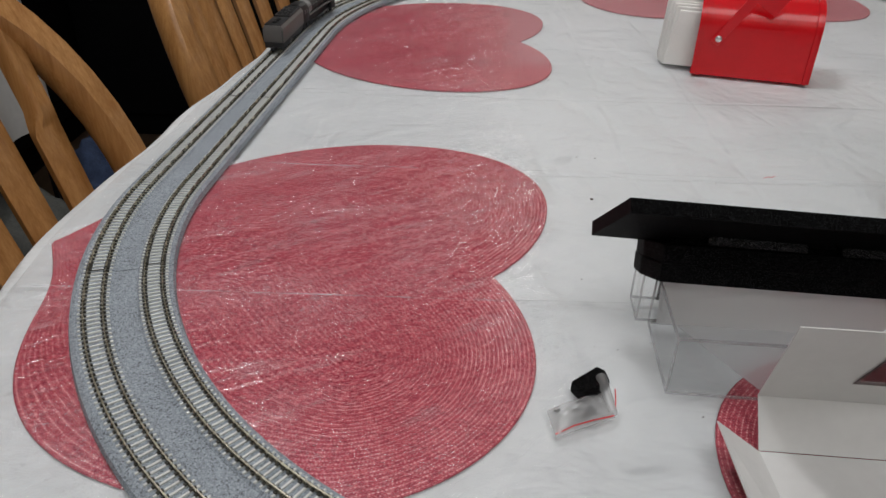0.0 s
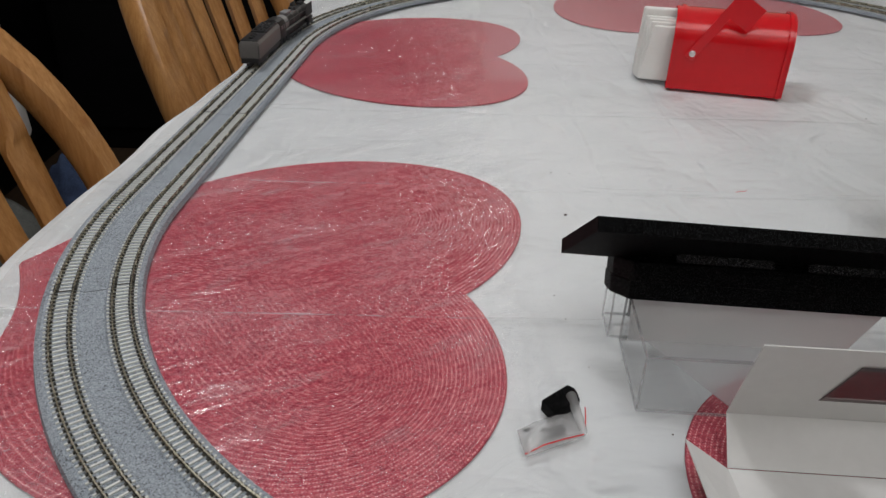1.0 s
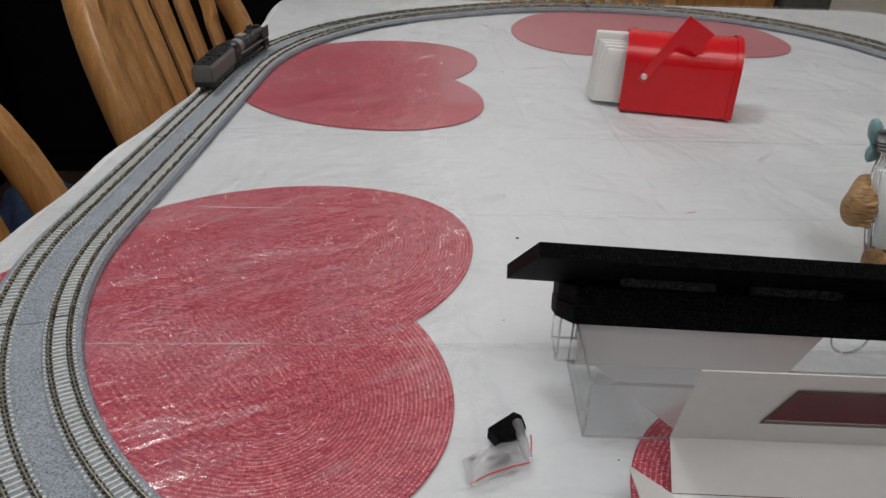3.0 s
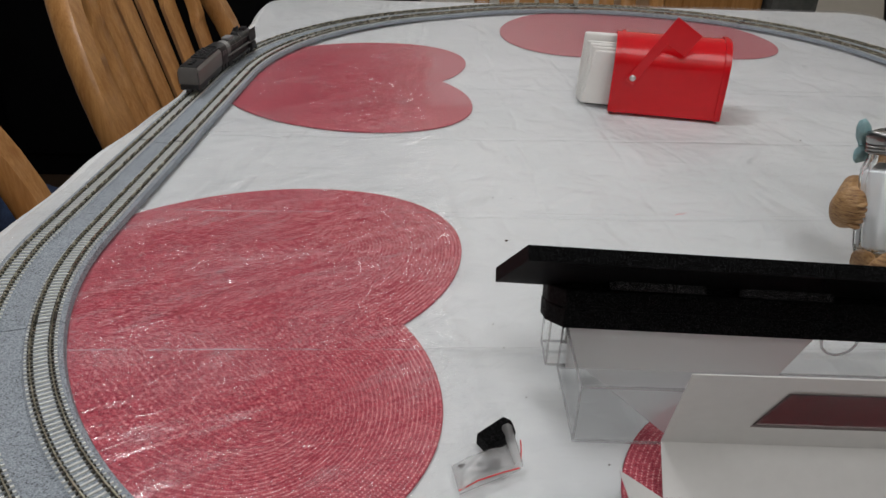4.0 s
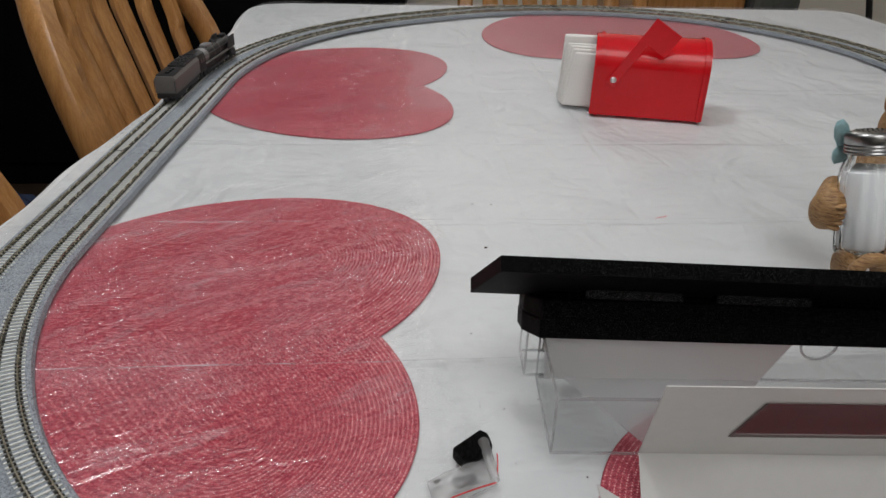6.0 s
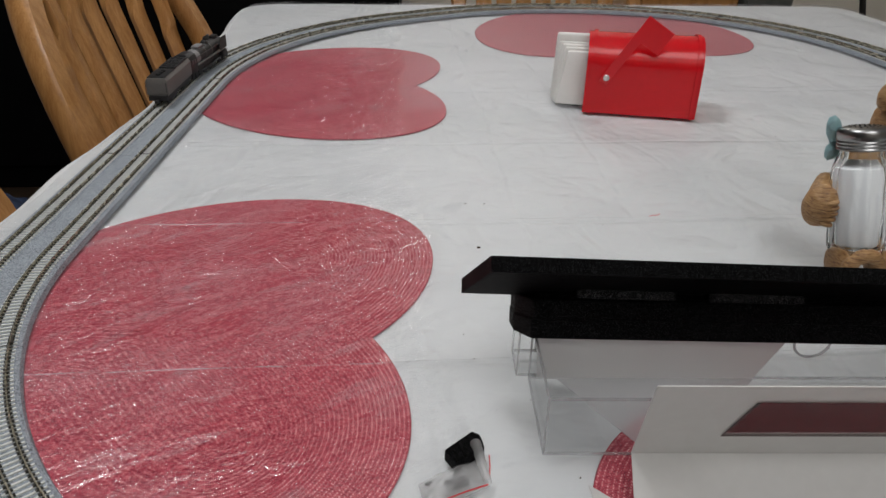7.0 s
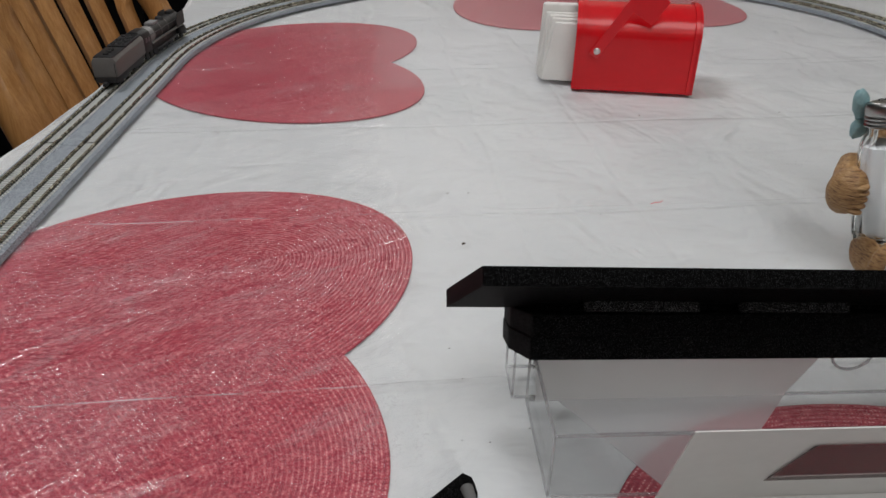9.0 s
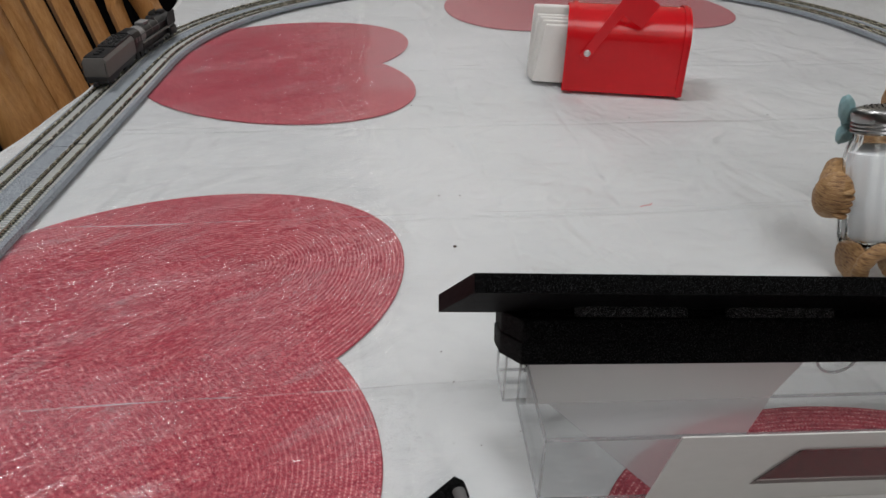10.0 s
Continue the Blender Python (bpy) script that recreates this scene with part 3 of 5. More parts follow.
def placemat_mesh(upper, lower, rows=40):
    outline = upper + [(0.0, 0.0)] + [(x, -y) for x, y in reversed(lower[1:])]
    count = len(outline)
    # the rows close in on a forked spine: tip end, fork, middle of each lobe
    spine = [Vector((-0.195, 0.0)), Vector((-0.135, 0.0)), Vector((-0.064, 0.088))]

    def at_spine(t):
        k = min(1, int(t))
        return spine[k].lerp(spine[k + 1], t - k)

    def cores(half):
        taus = []
        for x, y in half + [(0.0, 0.0)]:
            taus.append(min((k / 80 for k in range(161)), key=lambda t: (at_spine(t) - Vector((x, y))).length))
        taus[-1], taus[0] = 1.0, 0.0
        for _ in range(150):
            taus = [taus[0]] + [(taus[i - 1] + 2 * taus[i] + taus[i + 1]) / 4 for i in range(1, len(taus) - 1)] + [taus[-1]]
        return [tuple(at_spine(t)) for t in taus]

    core = cores(upper) + [(x, -y) for x, y in reversed(cores(lower)[1:-1])]
    length = [0.0]
    for a, b in zip(outline, outline[1:] + outline[:1]):
        length.append(length[-1] + math.dist(a, b))
    verts, faces, uvs = [], [], []
    steps = rows * 3
    for s in range(steps + 1):
        f = s / steps
        crest = (0.0, 0.00022, 0.00022)[s % 3]
        for (x, y), (u, v) in zip(outline, core):
            verts.append((x + (u - x) * f, y + (v - y) * f, 0.0006 + (crest if 0 < s < steps else 0)))
    for s in range(steps):
        for i in range(count):
            j = (i + 1) % count
            faces.append((s * count + i, s * count + j, (s + 1) * count + j, (s + 1) * count + i))
            k = 1 - 0.6 * s / steps
            la, lb = length[i] * k, length[i + 1] * k
            va, vb = s / 3 + 0.001, (s + 1) / 3 - 0.001
            uvs += [(la, va), (lb, va), (lb, vb), (la, vb)]
    # the worn edge and the underside
    base = len(verts)
    verts += [(x, y, 0.0) for x, y in outline]
    for i in range(count):
        j = (i + 1) % count
        faces.append((base + i, base + j, j, i))
        uvs += [(length[i], 0), (length[i + 1], 0), (length[i + 1], 0.1), (length[i], 0.1)]
    faces.append(tuple(range(base, base + count)))
    uvs += [(0, 0)] * count
    me = bpy.data.meshes.new("placemat")
    me.from_pydata(verts, [], faces)
    layer = me.uv_layers.new(name="UVMap")
    layer.data.foreach_set("uv", [c for p in uvs for c in p])
    me.shade_smooth()
    return me


HEART, EVEN_HEART = placemat_mesh(lobe_full(44), lobe_drawn_in(44)), placemat_mesh(lobe_full(44), lobe_full(44))
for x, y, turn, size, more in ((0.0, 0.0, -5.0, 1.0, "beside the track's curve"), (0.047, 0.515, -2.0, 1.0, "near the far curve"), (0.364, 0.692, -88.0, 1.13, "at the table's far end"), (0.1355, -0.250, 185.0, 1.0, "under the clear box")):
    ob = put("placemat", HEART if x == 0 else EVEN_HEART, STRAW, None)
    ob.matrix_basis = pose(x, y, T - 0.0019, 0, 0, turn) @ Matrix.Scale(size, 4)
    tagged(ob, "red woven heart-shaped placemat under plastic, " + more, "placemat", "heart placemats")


# ---------------------------------------------------------------- model railway track
def track_path():
    """The inner edge of the double track: rows of x, y, heading, metres along; it runs up the table's side and round."""
    lean = radians(3.8)
    c, r = Vector((0.0938, 0.0780)), 0.2966
    pts = []
    a0, a1 = radians(279), radians(180 - 3.8)
    n = 70
    for i in range(n):
        a = a0 + (a1 - a0) * i / n
        pts.append((c.x + r * math.cos(a), c.y + r * math.sin(a), a - math.pi / 2))
    x, y, h = c.x + r * math.cos(a1), c.y + r * math.sin(a1), math.pi / 2 - lean
    def straight(length, k):
        nonlocal x, y
        for _ in range(k):
            pts.append((x, y, h))
            x, y = x + length / k * math.cos(h), y + length / k * math.sin(h)
    def bend(radius, turn, k):
        nonlocal x, y, h
        for _ in range(k):
            pts.append((x, y, h))
            d = turn / k
            x, y, h = x + radius * d * math.cos(h - d / 2), y + radius * d * math.sin(h - d / 2), h - d
    straight((0.5075 - y) / math.cos(lean), 30)
    bend(0.4434, 0.9986, 50)
    straight(0.0684, 8)
    bend(0.4022, 0.812, 40)
    straight(0.0156, 3)
    bend(0.3392, 1.15, 40)
    # the way back along the other side, to the start
    p0, d0 = Vector((x, y)), Vector((math.cos(h), math.sin(h)))
    p3, d3 = Vector(pts[0][:2]), Vector((math.cos(pts[0][2]), math.sin(pts[0][2])))
    q = bez(tuple(p0), tuple(p0 + d0 * 0.45), tuple(p3 - d3 * 0.35), tuple(p3), 80)
    for i, p in enumerate(q):
        nx_ = q[i + 1] if i + 1 < len(q) else tuple(p3)
        pts.append((p[0], p[1], math.atan2(nx_[1] - p[1], nx_[0] - p[0])))
    out, s = [], 0.0
    for i, p in enumerate(pts):
        if i:
            s += math.dist(p[:2], pts[i - 1][:2])
        out.append((*p, s))
    out.append((*pts[0][:3], s + math.dist(pts[-1][:2], pts[0][:2])))
    return out


PATH_IN = track_path()
TOTAL = PATH_IN[-1][3]


def on_track(s, off):
    """The place and heading s metres along the inner edge, off metres outwards of it."""
    s = s % TOTAL
    lo, hi = 0, len(PATH_IN) - 1
    while hi - lo > 1:
        mid = (lo + hi) // 2
        if PATH_IN[mid][3] <= s:
            lo = mid
        else:
            hi = mid
    a, b = PATH_IN[lo], PATH_IN[hi]
    f = (s - a[3]) / max(1e-9, b[3] - a[3])
    dh = (b[2] - a[2] + math.pi) % (2 * math.pi) - math.pi
    h = a[2] + dh * f
    return a[0] + (b[0] - a[0]) * f - off * math.sin(h), a[1] + (b[1] - a[1]) * f + off * math.cos(h), h


def sweep(name, profile, s0, s1, step, material, parent, closed=True, label=""):
    n = max(2, int(round((s1 - s0) / step)))
    verts, faces, k = [], [], len(profile)
    for i in range(n + 1):
        s = s0 + (s1 - s0) * i / n
        for off, z in profile:
            x, y, _ = on_track(s, off)
            verts.append((x, y, T + z))
    for i in range(n):
        for j in range(k if closed else k - 1):
            a, b = i * k + j, i * k + (j + 1) % k
            faces.append((a, b, b + k, a + k))
    faces += [tuple(range(k)), tuple(range(n * k, n * k + k))[::-1]]
    me = bpy.data.meshes.new(name)
    me.from_pydata(verts, [], faces)
    ob = put(name, me, material, parent, label)
    return ob


BED = [(-0.0008, 0.001), (0.0550, 0.001), (0.0540, 0.0046), (0.0515, 0.0058), (0.0335, 0.0058), (0.0322, 0.0048), (0.0200, 0.0048), (0.0187, 0.0058), (0.0020, 0.0058), (0.0002, 0.0046)]
CENTRES = (0.0106, 0.0418)              # inner and outer track
RAIL_TOP = 0.0088


def rail_profile(off):
    a, b = RAIL_TOP - 0.0019, RAIL_TOP
    return [(off - 0.0006, a), (off + 0.0006, a), (off + 0.0002, a + 0.0004), (off + 0.0004, b - 0.0005), (off + 0.00036, b), (off - 0.00036, b), (off - 0.0004, b - 0.0005), (off - 0.0002, a + 0.0004)]


def tie_mesh():
    bm = bmesh.new()
    box(bm, (-0.00052, -0.0080, -0.0008), (0.00052, 0.0080, 0.0004), 0.00015, seg=1)
    me = bpy.data.meshes.new("tie")
    bm.to_mesh(me)
    bm.free()
    me.materials.append(TIE)
    return me


def clip_mesh():
    bm = bmesh.new()
    for side in (-0.0049, 0.0049):
        box(bm, (-0.0007, side - 0.0015, 0.0002), (0.0007, side + 0.0015, 0.0011))
    me = bpy.data.meshes.new("clip_row")
    bm.to_mesh(me)
    bm.free()
    me.materials.append(SPIKE)
    return me


def joined(name, me, places, material, parent):
    """Many copies of a small mesh in one."""
    base = np.array([v.co[:] for v in me.vertices])
    polys = [tuple(p.vertices) for p in me.polygons]
    verts, faces = [], []
    for m in places:
        r = np.array(m.to_3x3())
        k = len(verts)
        verts += (base @ r.T + np.array(m.translation)).tolist()
        faces += [tuple(i + k for i in p) for p in polys]
    out = bpy.data.meshes.new(name)
    out.from_pydata(verts, [], faces)
    return put(name, out, material, parent)


def s_near(x, y):
    return min(PATH_IN, key=lambda p: math.dist(p[:2], (x, y)))[3]


def build_track():
    joint = s_near(-0.193, -0.006)
    cuts = [joint - 0.36, joint, s_near(-0.19, 0.27), s_near(-0.171, 0.52), s_near(0.0, 0.84), s_near(0.30, 0.94), s_near(0.55, 0.86), s_near(0.68, 0.62)]
    end = joint - 0.36 + TOTAL
    while end - cuts[-1] > 0.4:
        cuts.append(cuts[-1] + 0.33)
    cuts.append(end)
    tie, clips = tie_mesh(), clip_mesh()
    joiner, bar = bpy.data.meshes.new("rail_joiner"), bpy.data.meshes.new("joint_bar")
    for me, lo, hi in ((joiner, (0.0, -0.0013, 0), (0.0075, 0.0013, 0.0017)), (bar, (0.0, -0.0042, 0), (0.0006, 0.0042, 0.0007))):
        bm = box(bmesh.new(), lo, hi, 0.0003, seg=1)
        bm.to_mesh(me)
        bm.free()
    pitch = 0.0034
    named = 0
    for a, b in zip(cuts, cuts[1:]):
        bit = thing("track_section", (0, 0, 0), "grey ballasted double model railway track on the table", "model track", "track sections")
        gap = 0.0004
        sweep("roadbed", BED, a + gap, b - gap, 0.006, BALLAST, bit)
        rest = []
        for c in CENTRES:
            for d in (-0.0049, 0.0049):
                ob = sweep("rail", rail_profile(c + d), a + gap, b - gap, 0.006, RAIL, bit, label="bronze-toned metal rail")
            n = int((b - a) / pitch)
            for i in range(n):
                s = a + (i + 0.5) * (b - a) / n
                x, y, h = on_track(s, c)
                m = pose(x, y, T + 0.0063, 0, 0, math.degrees(h))
                if joint - 0.3 < s < joint + 0.34 and named < 300:
                    ob = put("tie", tie, TIE, bit)
                    ob.matrix_basis = m
                    named += 1
                else:
                    rest.append(m)
                rest_clip.append(m)
        if rest:
            tagged(joined("tie_row", tie, rest, TIE, bit), "pale grey concrete-coloured ties", kind="stuff")
        tagged(joined("clip_row", clips, rest_clip, SPIKE, bit), "tiny dark rail clips", kind="stuff")
        rest_clip.clear()
        # metal joiners that grip the rails' ends
        for c in CENTRES:
            for d in (-0.0049, 0.0049):
                x, y, h = on_track(a + gap, c + d)
                ob = put("rail_joiner", joiner, SPIKE, bit)
                ob.matrix_basis = pose(x, y, T + 0.0064, 0, 0, math.degrees(h))
            x, y, h = on_track(a + gap + 0.0006, c)
            ob = put("joint_bar", bar, SPIKE, bit)
            ob.matrix_basis = pose(x, y, T + 0.0060, 0, 0, math.degrees(h))


rest_clip = []
build_track()


# ---------------------------------------------------------------- steam locomotive
def build_loco():
    s0 = s_near(-0.172, 0.405) - 0.006
    loco = thing("model_steam_locomotive", (0, 0, 0), "grey and black model steam locomotive with tender on the track", "model train")

    def along(s, length):
        x0, y0, h0 = on_track(s, CENTRES[1])
        x1, y1, h1 = on_track(s + length, CENTRES[1])
        return pose(x0, y0, T + RAIL_TOP, 0, 0, math.degrees(math.atan2(y1 - y0, x1 - x0)) - 90) @ Matrix.Diagonal((1.14, 1.03, 1.14, 1))

    def add(name, bm, material, m, label=""):
        bmesh.ops.transform(bm, matrix=m, verts=bm.verts[:])
        return smooth(part(name, bm, material, loco, label), 35)

    def wheels(m, ys, r, width=0.0102):
        for y in ys:
            for side in (-1, 1):
                bm = bmesh.new()
                x0 = side * width / 2
                lathe(bm, [(r * 0.3, -0.0011), (r * 0.75, -0.0012), (r, -0.0012), (r, 0.0006), (r * 1.12, 0.0008), (r * 1.12, 0.0012)], 18, "X", (x0, y, r))
                add("wheel", bm, LOCO_BLACK, m)

    # tender: 0.088 long
    m = along(s0, 0.083)
    bm = bmesh.new()
    prism(bm, [(-0.0098, 0.0088), (0.0098, 0.0088), (0.0098, 0.0215), (0.0078, 0.0245), (-0.0078, 0.0245), (-0.0098, 0.0215)], (0, 0.002, 0), (1, 0, 0), (0, 0, 1), (0, 0.081, 0), 0.0006)
    add("tender_body", bm, LOCO_GREY, m, "dark grey tender body")
    bm = box(bmesh.new(), (-0.0084, 0.0, 0.0042), (0.0084, 0.084, 0.0090), 0.0004)
    add("tender_frame", bm, LOCO_BLACK, m)
    bm = box(bmesh.new(), (-0.0080, 0.003, 0.0243), (0.0080, 0.036, 0.0254), 0.0004)
    for y in (0.011, 0.018, 0.025):
        lathe(bm, [(0.0024, 0.0254), (0.0024, 0.0268), (0.0015, 0.0272)], 12, centre=(0, y, 0))
    add("water_deck", bm, LOCO_BLACK, m)
    bm = bmesh.new()
    box(bm, (-0.0078, 0.038, 0.0243), (0.0078, 0.080, 0.0262), 0.0006)
    rng = random.Random(4)
    for _ in range(60):
        y, x = rng.uniform(0.041, 0.077), rng.uniform(-0.006, 0.006)
        r = rng.uniform(0.0008, 0.0017)
        bmesh.ops.create_icosphere(bm, subdivisions=1, radius=r, matrix=Matrix.Translation((x, y, 0.0262)))
    add("coal_load", bm, LOCO_BLACK, m, "black coal load in the bunker")
    for y0 in (0.008, 0.052):
        bm = bmesh.new()
        for side in (-1, 1):
            box(bm, (side * 0.0072 - 0.0008, y0, 0.0022), (side * 0.0072 + 0.0008, y0 + 0.026, 0.0046), 0.0004)
        add("truck_frame", bm, LOCO_BLACK, m)
        wheels(m, (y0 + 0.004, y0 + 0.013, y0 + 0.022), 0.0030)
    bm = box(bmesh.new(), (-0.0016, -0.006, 0.0030), (0.0016, 0.002, 0.0055), 0.0003)
    add("coupler", bm, LOCO_BLACK, m)
    for side in (-1, 1):
        bm = bmesh.new()
        tube(bm, [(side * 0.0092, -0.0004, 0.007), (side * 0.0092, -0.0008, 0.014), (side * 0.0092, -0.0004, 0.021)], 0.0003, 6)
        add("rear_handrail", bm, LOCO_BLACK, m)

    # engine: 0.118 long
    m = along(s0 + 0.086, 0.118)
    bm = bmesh.new()
    prism(bm, [(-0.0092, 0.0075), (0.0092, 0.0075), (0.0092, 0.020), (0.0075, 0.0248), (0.0035, 0.0268), (-0.0035, 0.0268), (-0.0075, 0.0248), (-0.0092, 0.020)], (0, 0.001, 0), (1, 0, 0), (0, 0, 1), (0, 0.019, 0), 0.0004)
    add("cab", bm, LOCO_BLACK, m, "black cab with pitched roof")
    bm = bmesh.new()
    for side in (-1, 1):
        for y in (0.006, 0.012):
            box(bm, (side * 0.0093 - 0.0001, y, 0.0165), (side * 0.0093 + 0.0001, y + 0.004, 0.0205))
    add("cab_window", bm, STEEL_PART, m)
    bm = lathe(bmesh.new(), [(0.0076, 0.018), (0.0078, 0.04), (0.0078, 0.052), (0.0072, 0.088)], 26, "Y", (0, 0, 0.0178))
    add("boiler", bm, LOCO_BLACK, m, "black boiler")
    bm = lathe(bmesh.new(), [(0.0073, 0.088), (0.0073, 0.107), (0.0068, 0.1085), (0.002, 0.1095)], 26, "Y", (0, 0, 0.0178))
    add("smokebox", bm, LOCO_BLACK, m, "black smokebox front")
    bm = lathe(bmesh.new(), [(0.0080, 0.022), (0.0081, 0.023), (0.0081, 0.0325), (0.0080, 0.0335)], 26, "Y", (0, 0, 0.0178))
    add("firebox_jacket", bm, LOCO_LIGHT, m, "light grey firebox jacket")
    bm = bmesh.new()
    for y in (0.0345, 0.052, 0.070):
        lathe(bm, [(0.0080, y - 0.0006), (0.0081, y), (0.0080, y + 0.0006)], 26, "Y", (0, 0, 0.0178))
    add("boiler_band", bm, LOCO_GREY, m)
    bm = bmesh.new()
    box(bm, (-0.0042, 0.040, 0.0245), (0.0042, 0.056, 0.0272), 0.0012)
    add("sand_dome", bm, LOCO_LIGHT, m, "light grey sand dome")
    bm = lathe(bmesh.new(), [(0.0042, 0.023), (0.0042, 0.0258), (0.0030, 0.0274), (0.001, 0.028)], 16, centre=(0, 0.069, 0))
    add("steam_dome", bm, LOCO_BLACK, m)
    bm = box(bmesh.new(), (-0.0030, 0.092, 0.0240), (0.0030, 0.104, 0.0276), 0.0008)
    add("chimney", bm, LOCO_BLACK, m)
    for side in (-1, 1):
        bm = box(bmesh.new(), (side * 0.0088 - 0.0016, 0.019, 0.0128), (side * 0.0088 + 0.0016, 0.104, 0.0136), 0.0002)
        add("running_board", bm, LOCO_GREY, m)
        bm = box(bmesh.new(), (side * 0.0102 - 0.0001, 0.024, 0.0136), (side * 0.0102 + 0.0001, 0.100, 0.0138))
        tube(bm, [(side * 0.0083, 0.022, 0.0205), (side * 0.0083, 0.104, 0.0205)], 0.0003, 6)
        add("handrail", bm, STEEL_PART, m)
        bm = box(bmesh.new(), (side * 0.0086 - 0.0024, 0.093, 0.0048), (side * 0.0086 + 0.0024, 0.107, 0.0112), 0.0012)
        add("cylinder_block", bm, LOCO_BLACK, m)
        bm = box(bmesh.new(), (side * 0.0074 - 0.0004, 0.034, 0.0042), (side * 0.0074 + 0.0004, 0.086, 0.0054), 0.0002)
        box(bm, (side * 0.0080 - 0.0004, 0.068, 0.0054), (side * 0.0080 + 0.0004, 0.095, 0.0064), 0.0002)
        add("coupling_rod", bm, STEEL_PART, m)
        bm = prism(bmesh.new(), [(0.088, 0.0138), (0.110, 0.0138), (0.110, 0.0262), (0.093, 0.0262), (0.088, 0.021)], (side * 0.0096 - 0.0003, 0, 0), (0, 1, 0), (0, 0, 1), (0.0006, 0, 0))
        add("smoke_deflector", bm, LOCO_BLACK, m)
    bm = box(bmesh.new(), (-0.0058, 0.004, 0.0050), (0.0058, 0.106, 0.0120), 0.0006)
    add("engine_frame", bm, LOCO_BLACK, m)
    wheels(m, (0.034, 0.0475, 0.061, 0.0745), 0.0062)
    wheels(m, (0.012, 0.022), 0.0034)
    wheels(m, (0.092, 0.106), 0.0028)
    bm = prism(bmesh.new(), [(-0.0085, 0.0022), (0.0085, 0.0022), (0.0085, 0.0065), (0.0060, 0.0118), (-0.0060, 0.0118), (-0.0085, 0.0065)], (0, 0.109, 0), (1, 0, 0), (0, 0, 1), (0, 0.006, 0), 0.0006)
    add("pilot", bm, LOCO_BLACK, m)
    bm = box(bmesh.new(), (-0.0086, 0.104, 0.0090), (0.0086, 0.114, 0.0102), 0.0003)
    add("front_deck", bm, LOCO_BLACK, m)
    bm = lathe(bmesh.new(), [(0.0018, 0.1090), (0.0019, 0.1118), (0.0013, 0.1122)], 14, "Y", (0, 0, 0.0185))
    add("headlight", bm, STEEL_PART, m, "small silver headlight")


build_loco()


